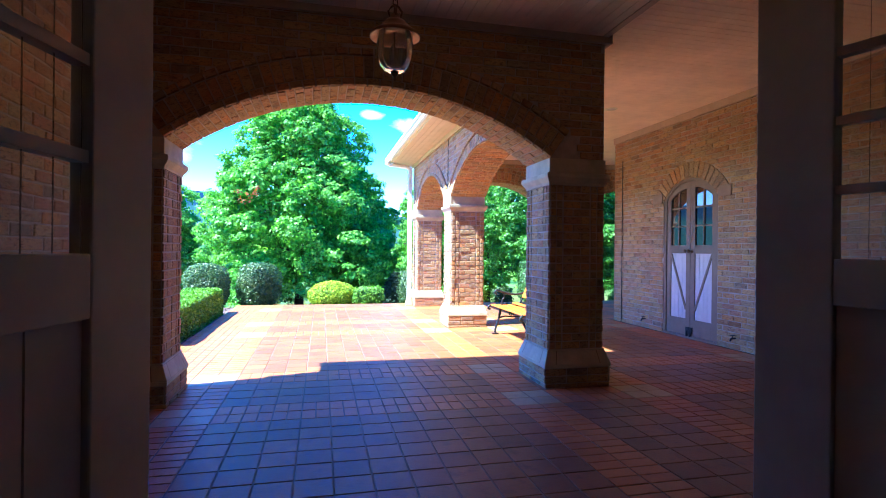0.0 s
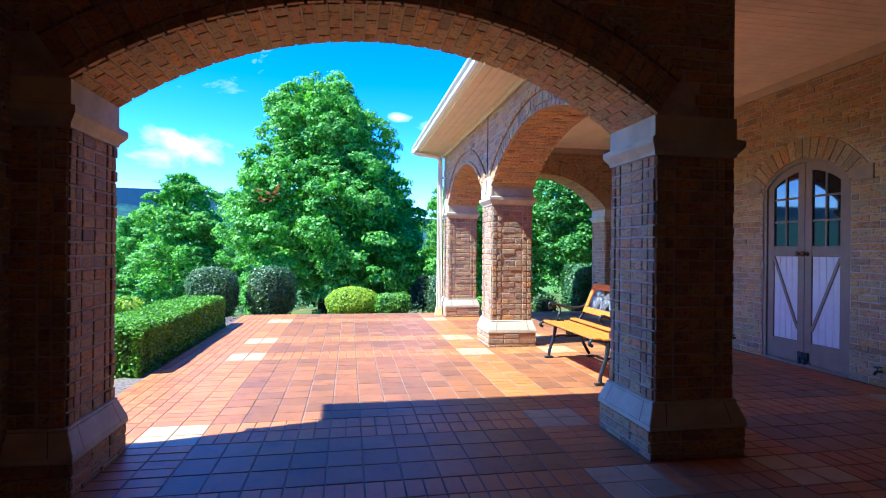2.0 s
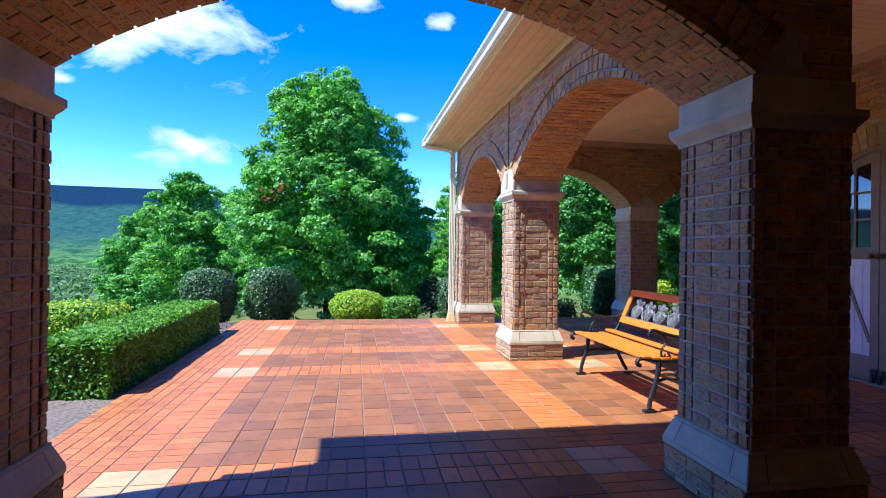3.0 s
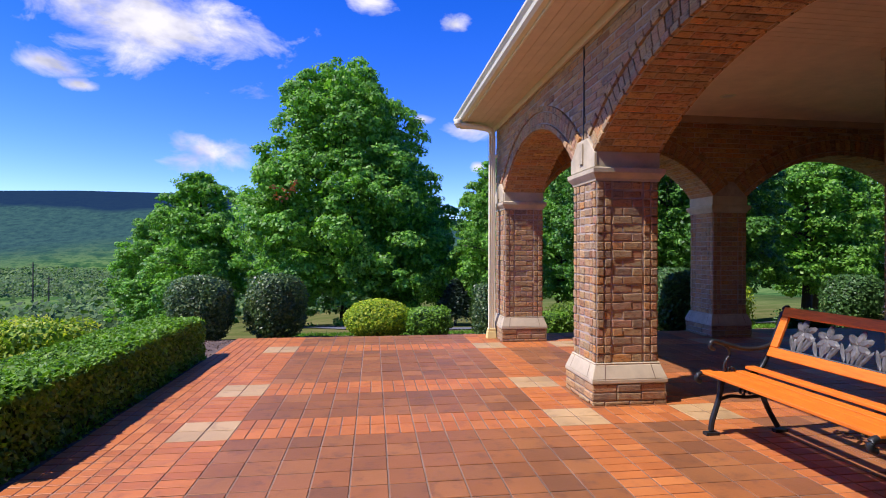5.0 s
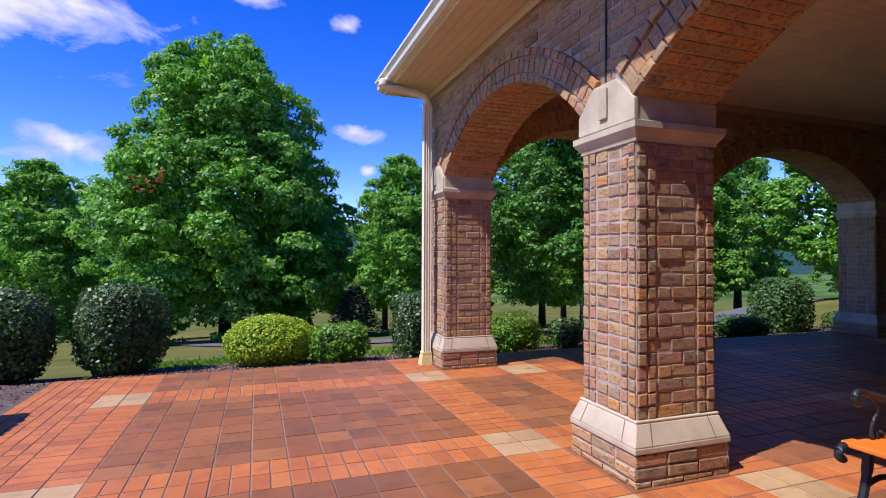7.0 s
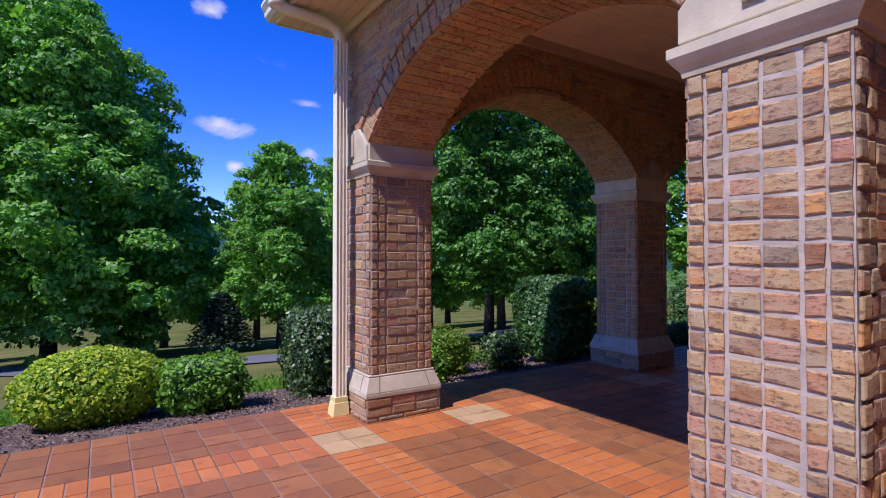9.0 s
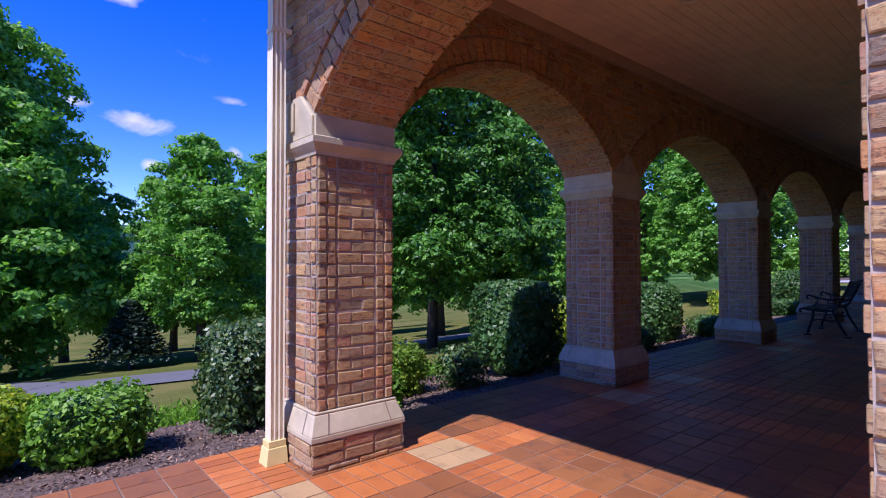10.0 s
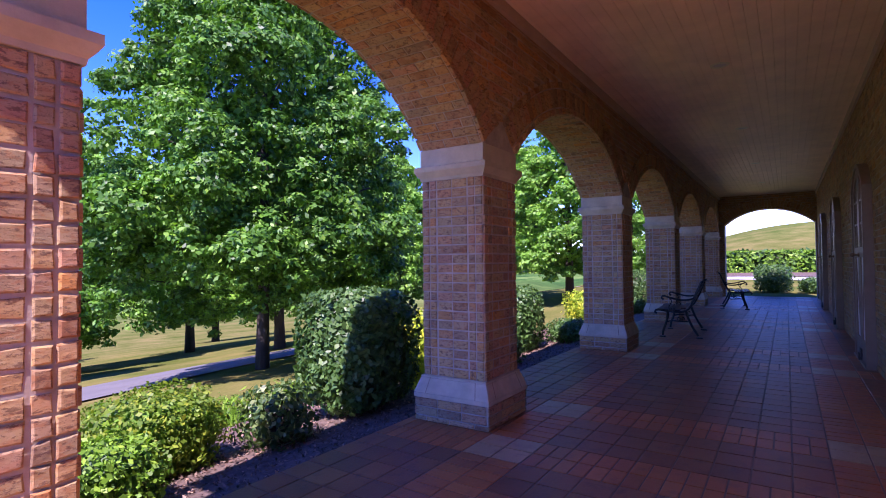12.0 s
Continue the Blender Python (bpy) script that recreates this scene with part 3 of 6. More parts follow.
def pier(m, label, w=0.52, d=0.52, single=False, cap_top=2.03):
    """A square brick pier: brick base, sloping stone plinth, shaft, moulded stone cap."""
    root = thing("brick_pier", m, label, "pillar", "piers of the porch", "structure")
    b = 0.055
    W, D = w / 2 + b, d / 2 + b
    part("base_core", Geo().box(-W + 0.008, W - 0.008, -D + 0.008, D - 0.008, -0.05, 0.172), MORTAR, root)
    part("shaft_core", Geo().box(-w / 2, w / 2, -d / 2, d / 2, 0.17, 1.86), MORTAR, root)
    plinth = Geo().box(-W - 0.006, W + 0.006, -D - 0.006, D + 0.006, 0.172, 0.205)
    plinth.frustum((-W - 0.006, W + 0.006, -D - 0.006, D + 0.006, 0.205), (-w / 2 - 0.02, w / 2 + 0.02, -d / 2 - 0.02, d / 2 + 0.02, 0.315))
    plinth.box(-w / 2 - 0.02, w / 2 + 0.02, -d / 2 - 0.02, d / 2 + 0.02, 0.315, 0.33)
    part("plinth_stone", plinth, STONE, root, "pale cast stone plinth", bevel=0.006)
    # joints in the plinth's slope near each corner
    jg = Geo()
    for sx in (-1, 1):
        for side in (-1, 1):
            jg.quad((sx * (w / 2 - 0.05), side * (D + 0.007), 0.207), (sx * (w / 2 - 0.044), side * (D + 0.007), 0.207),
                    (sx * (w / 2 - 0.064), side * (d / 2 + 0.0215), 0.318), (sx * (w / 2 - 0.07), side * (d / 2 + 0.0215), 0.318))
            jg.quad((side * (W + 0.007), sx * (d / 2 - 0.05), 0.207), (side * (W + 0.007), sx * (d / 2 - 0.044), 0.207),
                    (side * (w / 2 + 0.0215), sx * (d / 2 - 0.064), 0.318), (side * (w / 2 + 0.0215), sx * (d / 2 - 0.07), 0.318))
    part("plinth_joint", jg, MORTAR_FLOOR, root)
    cap = Geo()
    prof = [(0.012, 1.795), (0.016, 1.815), (0.032, 1.835), (0.043, 1.852), (0.048, 1.86), (0.048, 1.894), (0.012, 1.907), (0.012, cap_top)]
    prev = None
    for o, z in prof:
        cur = (-w / 2 - o, w / 2 + o, -d / 2 - o, d / 2 + o, z)
        if prev:
            cap.frustum(prev, cur)
        prev = cur
    part("capital", cap, STONE, root, "pale cast stone capital")
    shaft = pier_bricks(w, d, 0.33, 1.795)
    base = []
    for (ox, oy), (ux, uy), (nx, ny), L in [((-W, -D), (1, 0), (0, -1), 2 * W), ((W, -D), (0, 1), (1, 0), 2 * D), ((W, D), (-1, 0), (0, 1), 2 * W), ((-W, D), (0, -1), (-1, 0), 2 * D)]:
        for k, (za, zb) in enumerate(((0.004, 0.032), (0.042, 0.098), (0.108, 0.166))):
            s = 0.0
            while s < L - 0.01:
                e = min(L, s + (BLEN if s or k else BLEN / 2))
                P = lambda q, z: Vector((ox + ux * q - nx * 0.008, oy + uy * q - ny * 0.008, z))
                base.append((P(s + 0.005, za), P(e - 0.005, za), P(e - 0.005, zb), P(s + 0.005, zb), Vector((nx, ny, 0)), 0.009, 0.006))
                s = e
    allb = shaft + base
    if single:
        # the bricks of the two sides that face the walk, one by one on shared meshes
        near = [q for q in allb if q[4].x < -0.5 or q[4].y < -0.5]
        rest = [q for q in allb if not (q[4].x < -0.5 or q[4].y < -0.5)]
        meshes = {}
        for a, bb, c, dd, n, pr, bv in near[:300]:
            w_, h_ = (bb - a).length, (dd - a).length
            key = (round(w_, 3), round(h_, 3), round(pr, 3), rng.randrange(5))
            if key not in meshes:
                g = Geo()
                J = lambda x, z: (x + rng.uniform(-0.003, 0.003), 0, z + rng.uniform(-0.0045, 0.0035))
                g.piece(J(-w_ / 2, -h_ / 2), J(w_ / 2, -h_ / 2), J(w_ / 2, h_ / 2), J(-w_ / 2, h_ / 2), Vector((0, -1, 0)), pr, bv * rng.uniform(0.7, 1.5))
                meshes[key] = g.mesh("brick", BRICK)
            mid = (a + bb + c + dd) / 4 + n * rng.uniform(-0.004, 0.005)
            rz = math.degrees(math.atan2((bb - a).y, (bb - a).x))
            instance_piece("brick", meshes[key], root, pose(*mid, rng.uniform(-0.8, 0.8), rng.uniform(-0.5, 0.5), rz + rng.uniform(-0.6, 0.6)))
        rest += near[300:]
    else:
        rest = allb
    g = Geo()
    for a, bb, c, dd, n, pr, bv in rest:
        g.piece(a, bb, c, dd, n, pr + rng.uniform(-0.004, 0.004), bv)
    part("brickwork", g, BRICK, root, kind="stuff")
    return root


# ---- structure ----
CEIL, SPRING = 3.18, 2.03
SH = 0.52                       # a shaft's side
BX0, BX1 = 2.195, 2.715         # the arcade beside the terrace, across
AY0, AY1 = 4.74, 5.26           # the entry arch's wall, across
CY0, CY1 = 11.27, 11.79         # the outer arcade of the porch, across
P2Y, P2D, PX = 8.557, 0.465, 2.455   # the middle pier: its place and its depth along the wall
Q_X = [5.515, 9.265, 13.095, 16.945, 20.6]
END_X = 20.86
DW, DWALL_Y = 5.24, 8.70        # the door wall's x; the long house wall's y

EY = 0.76                       # the entrance wall's outer face

# pillars
pier(pose(PX, (AY0 + AY1) / 2, 0), "brick pier with stone plinth and capital beside the entry arch")
pier(pose(PX, P2Y, 0), "sunlit brick pier with stone plinth between two terrace arches", d=P2D, single=True)
pier(pose(PX, (CY0 + CY1) / 2, 0), "sunlit brick corner pier with stone plinth beside the downpipe", single=True)
pier(pose(-1.2, (AY0 + AY1) / 2, 0), "brick pier with stone plinth against the side wall")
for qx in Q_X:
    pier(pose(qx, (CY0 + CY1) / 2, 0), "shaded brick pier with stone plinth along the porch")

# walls
arcade("wall_entry_arch", pose(-1.6, AY0, 0), "shaded brick wall with a wide segmental entry arch", 1.6 + BX1, AY1 - AY0,
       [(0.66, 1.6 + BX0, SPRING, 2.54)], SPRING, CEIL, single_ring=True)
arcade("wall_terrace_arcade", pose(BX0, CY1, 0, 0, 0, -90), "sunlit brick wall with two arches beside the terrace", CY1 - AY1, BX1 - BX0,
       [(CY1 - CY0, CY1 - P2Y - P2D / 2, SPRING, 2.56), (CY1 - P2Y + P2D / 2, CY1 - AY1, SPRING, 2.56)], SPRING, CEIL, ring=0.24, single_ring=True)
ops = []
left = BX1
for qx in Q_X:
    ops.append((left - BX1, qx - SH / 2 - BX1, SPRING, 2.67))
    left = qx + SH / 2
arcade("wall_porch_arcade", pose(BX1, CY0, 0), "shaded brick wall with a row of arches along the porch", END_X - BX1, CY1 - CY0, ops, SPRING, CEIL)
arcade("wall_porch_end", pose(END_X, CY0, 0, 0, 0, -90), "shaded brick end wall of the porch with one wide arch", CY0 - DWALL_Y, 0.5,
       [(0.15, 2.53, 2.27, 2.74)], 0.0, CEIL, low_openings=True)
door_u = DWALL_Y - 7.345
arcade("wall_door_side", pose(DW, DWALL_Y, 0, 0, 0, -90), "brick house wall with an arched opening for double doors", DWALL_Y - 0.6, 0.3,
       [(door_u, door_u + 1.10, 1.95, 2.25)], 0.0, CEIL, low_openings=True, ring=0.22, faces=(True, False), trim_rings=False)
jt = thing("wall_joint", pose(DW, 8.45, 0), "dark upright movement joint in the brick wall", kind="structure")
part("seam", Geo().box(-0.014, -0.002, -0.006, 0.006, 0.0, 2.75), IRON, jt)
side = thing("wall_side", pose(-1.19, EY - 0.16, 0), "shaded brick side wall of the entry passage", "wall", kind="structure")
part("mortar_core", Geo().box(-0.3, 0, 0, AY0 - EY + 0.16, 0, CEIL), MORTAR, side)
g = Geo()
lay_bricks(g, (0, 0, 0), (0, 1, 0), (1, 0, 0), AY0 - EY + 0.16, 0.0, CEIL)
part("brickwork", g, BRICK, side, kind="stuff")
south = thing("wall_entry", pose(0, EY, 0), "brick house wall round the entrance doors", "wall", kind="structure")
w0, w1, hd = -0.45, 1.73, 2.42
part("mortar_core", Geo().box(-1.5, w0, -0.16, 0, 0, CEIL).box(w1, DW + 0.3, -0.16, 0, 0, CEIL).box(w0, w1, -0.16, 0, hd, CEIL), MORTAR, south)
g = Geo()
lay_bricks(g, (DW, 0, 0), (-1, 0, 0), (0, 1, 0), DW + 1.19, 0, CEIL, lambda z: [(DW - w1, DW - w0)] if z < hd else [])
part("brickwork", g, BRICK, south, kind="stuff")
longw = thing("wall_house", pose(0, DWALL_Y, 0), "shaded brick house wall along the porch", "wall", kind="structure")
part("mortar_core", Geo().box(DW + 0.3, END_X + 0.5, -0.3, 0, 0, CEIL).box(DW, DW + 0.3, -0.3, -0.002, 0, CEIL), MORTAR, longw)
g = Geo()
lay_bricks(g, (END_X, 0, 0), (-1, 0, 0), (0, 1, 0), END_X - DW, 0, CEIL)
part("brickwork", g, BRICK, longw, kind="stuff")

# springer stones over the capitals on the terrace side
for yy in (P2Y, (CY0 + CY1) / 2):
    st = thing("springer_stone", pose(BX0, yy, 0), "pale cast stone springer block above the capital", kind="structure")
    outline = [(-0.25, 1.905), (0.25, 1.905), (0.25, 2.02), (0.1, 2.165), (-0.1, 2.165), (-0.25, 2.02)]
    bl = Geo()
    bl.v = [(x, y, z) for x in (-0.03, -0.001) for y, z in outline]
    bl.f = [(5, 4, 3, 2, 1, 0), (6, 7, 8, 9, 10, 11)] + [(i, (i + 1) % 6, 6 + (i + 1) % 6, 6 + i) for i in range(6)]
    part("block", bl, STONE, st, bevel=0.006)
    part("post", Geo().box(-0.045, -0.031, -0.035, 0.035, 1.96, 2.135), STONE, st, bevel=0.004)

# ceilings: bead boards
def boards(geo, x0, x1, y0, y1, z, along_x, width=0.092, gap=0.006):
    if along_x:
        y = y0
        while y < y1:
            e = min(y + width, y1)
            geo.frustum((x0, x1, y + gap, e - gap * 0.2, z - 0.012), (x0, x1, y, e, z))
            y += width
    else:
        x = x0
        while x < x1:
            e = min(x + width, x1)
            geo.frustum((x + gap, e - gap * 0.2, y0, y1, z - 0.012), (x, e, y0, y1, z))
            x += width


slab = Geo().box(-1.6, BX0, 0.5, AY1, CEIL + 0.001, CEIL + 0.1).box(BX0, DW + 0.3, 0.5, CY1, CEIL + 0.001, CEIL + 0.1).box(DW + 0.3, END_X + 0.9, DWALL_Y - 0.3, CY1, CEIL + 0.001, CEIL + 0.1)
g = Geo()
boards(g, BX1 + 0.02, DW, EY, DWALL_Y, CEIL, True)
boards(g, -1.19, BX1 - 0.02, EY, AY0, CEIL - 0.03, False)
boards(g, BX1, DW, DWALL_Y, CY0, CEIL, True, gap=0.003)
boards(g, DW, END_X, DWALL_Y, CY0, CEIL, True, gap=0.003)
ceil = tagged(new("ceiling", g.mesh("ceiling", BOARD)), "tan painted bead-board ceiling of the porch", "ceiling", kind="structure")
tagged(new("ceiling_slab", slab.mesh("ceiling_slab", TRIM)), "plain deck above the bead boards", "ceiling", kind="structure")
tr = Geo()
tr.box(DW - 0.035, DW - 0.006, EY, DWALL_Y, CEIL - 0.11, CEIL - 0.012)
tr.box(DW, END_X, DWALL_Y + 0.012, DWALL_Y + 0.04, CEIL - 0.11, CEIL - 0.012)
tr.box(-1.17, BX1 + 0.05, AY0 - 0.05, AY0 - 0.012, CEIL - 0.10, CEIL - 0.043)
tr.box(BX1 + 0.012, BX1 + 0.05, AY0 - 0.05, CY0, CEIL - 0.10, CEIL - 0.012)
tr.box(BX1 + 0.05, END_X, CY0 - 0.05, CY0 - 0.012, CEIL - 0.10, CEIL - 0.012)
tagged(new("trim_ceiling", tr.mesh("trim_ceiling", TRIM)), "tan crown moulding where walls meet the ceiling", "trim", kind="structure")
bm_ = Geo().box(BX1 - 0.05, BX1 + 0.01, EY, AY0, CEIL - 0.05, CEIL)
tagged(new("trim_beam", bm_.mesh("trim_beam", TRIM)), "tan edge board between two ceiling fields", "trim", kind="structure")

# eaves, gutter and roof
EX = 1.705
roof = thing("roof", pose(0, 0, 0), "dark shingle roof with beige boarded eaves and cream gutter", "roof", kind="structure")
g = Geo()
boards(g, EX, BX0 - 0.012, 5.62, 11.93, 3.05, False, 0.09, 0.006)
part("soffit", g, SOFFIT, roof, "beige boarded soffit")
part("frieze_board", Geo().box(BX0 - 0.04, BX0 - 0.012, 5.62, 11.93, 2.97, 3.037), SOFFIT, roof, bevel=0.005)
part("fascia", Geo().box(EX - 0.022, EX - 0.001, 5.56, 11.95, 3.03, 3.17), GUTTER, roof, bevel=0.004)
part("fascia", Geo().box(EX - 0.02, BX0 + 0.1, 11.931, 11.95, 3.03, 3.24), GUTTER, roof, bevel=0.004)
gut = Geo()
prof = [(EX - 0.024, 3.05), (EX - 0.07, 3.05), (EX - 0.095, 3.075), (EX - 0.10, 3.11), (EX - 0.125, 3.15), (EX - 0.125, 3.175), (EX - 0.112, 3.175), (EX - 0.112, 3.155), (EX - 0.09, 3.11), (EX - 0.083, 3.08), (EX - 0.065, 3.062), (EX - 0.024, 3.062)]
for i in range(len(prof)):
    (xa, za), (xb, zb) = prof[i], prof[(i + 1) % len(prof)]
    gut.quad((xa, 5.56, za), (xa, 11.97, za), (xb, 11.97, zb), (xb, 5.56, zb))
for yy in (5.561, 11.969):
    n0 = len(gut.v)
    gut.v += [(x, yy, z) for x, z in prof[:6]] + [(EX - 0.024, yy, 3.175)]
    gut.f.append(tuple(range(n0, n0 + 7)))
part("gutter", gut, GUTTER, roof, "cream ogee gutter")
part("deck", Geo().box(EX - 0.02, BX0 + 0.3, 5.56, 11.93, 3.1, 3.17), SOFFIT, roof)
sl = Geo()
for z in (0.0, 0.04):
    sl.quad((EX - 0.06, 5.0, 3.19 + z), (EX - 0.06, 11.97, 3.19 + z), (4.4, 11.97, 4.6 + z), (4.4, 5.0, 4.6 + z))
sl.quad((EX - 0.06, 5.0, 3.19), (EX - 0.06, 11.97, 3.19), (EX - 0.06, 11.97, 3.23), (EX - 0.06, 5.0, 3.23))
part("shingles", sl, ROOFING, roof)
entry_roof = Geo().box(-1.98, BX1, 0.4, 5.56, 3.281, 3.36).box(-7.0, -1.98, -2.0, 4.92, 3.05, 3.2)
part("entry_eave", entry_roof, SOFFIT, roof)
far_eave = Geo().box(BX0, END_X + 0.9, CY1, CY1 + 0.25, 3.06, 3.2)
part("porch_eave", far_eave, SOFFIT, roof)
# block the light under the slopes: plain gable and back
part("gable", Geo().box(BX1, 7.0, 1.4, 11.75, 3.29, 4.3), ROOFING, roof)

# room behind the entrance
room = thing("wall_room", pose(0, 0, 0), "dark plain walls of the room behind the entrance", "wall", kind="structure")
part("shell", Geo().box(-2.2, -2.1, -4, 0.59, 0, 3.1).box(3.6, 3.7, -4, 0.59, 0, 3.1).box(-2.2, 3.7, -4.1, -4, 0, 3.1)
     .box(-2.2, 3.7, -4.1, 0.59, 3.1, 3.2).box(-2.2, w0 - 0.001, 0.53, 0.59, 0, 3.1).box(w1 + 0.001, 3.7, 0.53, 0.59, 0, 3.1), PLASTER, room)
tagged(new("floor_room", Geo().box(-2.2, 3.7, -4.1, 0.6, -0.08, -0.004).mesh("floor_room", PLASTER)), "dark floor of the room behind the entrance", "floor", kind="structure")
house = thing("wall_backing", pose(0, 0, 0), "plain dark house body behind the walls", kind="structure")
part("body", Geo().box(DW + 0.31, 9.0, -4, DWALL_Y - 0.31, 0.0, 3.1), PLASTER, house)
part("body", Geo().box(-7.0, -2.25, -4, 4.9, 0.0, 3.04), BRICK, house)

# ---- ground ----
def smooth01(t):
    t = max(0.0, min(1.0, t))
    return t * t * (3 - 2 * t)


def g_height(x, y):
    """Height of the land: a slope away from the house, a rise beyond the porch's end, the valley and the far ridge."""
    d = math.hypot(x, y)
    s = max(0.0, y - 11.9)
    z = -0.09 - 0.13 * s if s < 40 else -5.29 - (s - 40) * 0.055
    left = max(0.0, -1.5 - x)
    z -= 0.12 * min(left, 40) * smooth01((left - 1.5) / 6)
    if z < -7:
        z = -7 + (z + 7) * 0.75
    z = max(z, -60)
    if y < 60:
        r = smooth01((x - 40) / 70) * 7.3 * smooth01((45 - y) / 40)
        flat = smooth01((x - 14) / 8) * smooth01((32 - y) / 18)
        z = z * (1 - flat * 0.85) + r
    far = smooth01((y - 1300) / 1500)
    z += far * (342 + 22 * noise.noise(Vector((x * 0.0011, y * 0.0008, 0)))) * (1 - 0.35 * smooth01((x + 900) / 1500))
    if d > 150:
        z += 5 * noise.noise(Vector((x * 0.01, y * 0.01, 2)))
    elif d > 16 :
        z += 0.12 * noise.noise(Vector((x * 0.09, y * 0.09, 1)))
    return z


def make_ground():
    xs = [-3600, -2600, -1900, -1400, -1000, -700, -450, -280, -170, -110, -75, -52, -40, -32, -26, -21, -17, -14, -11, -9, -7, -5.5, -4, -3, -2.2, -1.46]
    xs += [-1.0, 0, 1, 2.1, 2.9, 4, 5, 6.2, 7.5, 9, 10.5, 12, 13.5, 15, 16.5, 18, 19.5, 21.4, 23, 25, 27.5, 30, 33, 36, 40, 45, 51, 58, 66, 75, 85, 97, 112, 135, 170, 240, 350, 550, 900, 1500, 2500, 3600]
    ys = [-60, -25, -8, 0, 5, 5.28, 6, 7, 8, 9, 10, 11, 11.90]
    ys += [12.3, 12.8, 13.4, 14, 14.8, 15.7, 16.6, 17.6, 18.7, 20, 21.3, 22.7, 24.2, 26, 28, 30, 32.5, 35, 38, 42, 47, 53, 60, 70, 82, 98, 120, 150, 200, 280, 400, 560, 760, 1000, 1300, 1500, 1700, 1900, 2100, 2300, 2500, 2700, 2900, 3200]
    verts, faces = [], []
    for y in ys:
        for x in xs:
            z = g_height(x, y)
            if -1.5 < x < 21.0 and y < 11.95:
                z = -0.12
            verts.append((x, y, z))
    nx = len(xs)
    for j in range(len(ys) - 1):
        for i in range(nx - 1):
            faces.append((j * nx + i, j * nx + i + 1, (j + 1) * nx + i + 1, (j + 1) * nx + i))
    ge = Geo()
    ge.v, ge.f = verts, faces
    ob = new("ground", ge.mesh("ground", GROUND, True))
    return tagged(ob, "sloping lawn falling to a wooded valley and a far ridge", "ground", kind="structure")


make_ground()


def sheet(name, label, category, line, width, material, lift=0.03, n=40):
    """A strip that lies on the land along a polyline."""
    ge = Geo()
    pts = []
    for k in range(len(line) - 1):
        for i in range(n):
            t = i / n
            pts.append(Vector(line[k]).lerp(Vector(line[k + 1]), t))
    pts.append(Vector(line[-1]))
    cols = 5
    for i, p in enumerate(pts):
        t = (pts[min(i + 1, len(pts) - 1)] - pts[max(i - 1, 0)]).normalized()
        s = Vector((t.y, -t.x))
        for c in range(cols):
            q = p + s * width * (c / (cols - 1) - 0.5)
            ge.v.append((q.x, q.y, g_height(q.x, q.y) + lift))
    for i in range(len(pts) - 1):
        for c in range(cols - 1):
            a = i * cols + c
            ge.f.append((a, a + 1, a + cols + 1, a + cols))
    return tagged(new(name, ge.mesh(name, material, True)), label, category, kind="structure")


# floor: bedding and pavers
bed = thing("floor", pose(0, 0, 0), "terrace and porch floor of red, orange and cream clay pavers", "floor", kind="structure")
FX0, FY1, FX1 = -1.45, 11.90, END_X + 0.5
part("bedding", Geo().box(-1.2, DW, 0.55, 5.3, -0.2, -0.0032).box(FX0, BX1, 5.3, FY1, -0.2, -0.0036).box(BX1, DW, 5.3, FY1, -0.2, -0.0034).box(DW, FX1, DWALL_Y, FY1, -0.2, -0.0038), MORTAR_FLOOR, bed)
XB = [(-0.90, -0.51), (1.715, 2.11), (2.76, 3.15)]
for qx in Q_X:
    XB += [(qx - 0.32 - 0.39, qx - 0.32), (qx + 0.32, qx + 0.71)]
YB = [(4.27, 4.66), (5.34, 5.73), (7.85, 8.24), (8.89, 9.28), (10.80, 11.19)]


def spans(bands, lo, hi):
    """The bands, and the fields between them cut into tiles of about 0.2 m."""
    out = []
    cur = lo
    for a, b in bands + [(hi, hi)]:
        if b < lo or a > hi:
            if a > hi:
                a = hi
            else:
                continue
        if a > cur + 0.03:
            n = max(1, round((a - cur) / 0.2))
            for i in range(n):
                out.append((cur + (a - cur) * i / n, cur + (a - cur) * (i + 1) / n, False))
        if b > a:
            out.append((a, b, True))
        cur = max(cur, b)
    return out


def in_floor(x, y):
    if x < -1.19 and y < 5.3:
        return False
    if x > DW and y < DWALL_Y:
        return False
    return True


pv = {"f": [], "b": [], "c": []}
for x0, x1, xb in spans(XB, FX0, FX1):
    for y0, y1, yb in spans(YB, 0.62, FY1):
        xm, ym = (x0 + x1) / 2, (y0 + y1) / 2
        if not in_floor(xm, ym):
            continue
        if xb and yb:
            for i in (0, 1):
                for j in (0, 1):
                    pv["c"].append((x0 + (x1 - x0) * i / 2, x0 + (x1 - x0) * (i + 1) / 2, y0 + (y1 - y0) * j / 2, y0 + (y1 - y0) * (j + 1) / 2))
        elif xb or (x1 < -0.89 and not yb):
            for i in (0, 1):
                for j in (0, 1):
                    pv["b"].append((x0 + (x1 - x0) * i / 2, x0 + (x1 - x0) * (i + 1) / 2, y0 + (y1 - y0) * j / 2, y0 + (y1 - y0) * (j + 1) / 2))
        elif yb:
            for i in (0, 1):
                for j in (0, 1):
                    pv["b"].append((x0 + (x1 - x0) * i / 2, x0 + (x1 - x0) * (i + 1) / 2, y0 + (y1 - y0) * j / 2, y0 + (y1 - y0) * (j + 1) / 2))
        else:
            pv["f"].append((x0, x1, y0, y1))

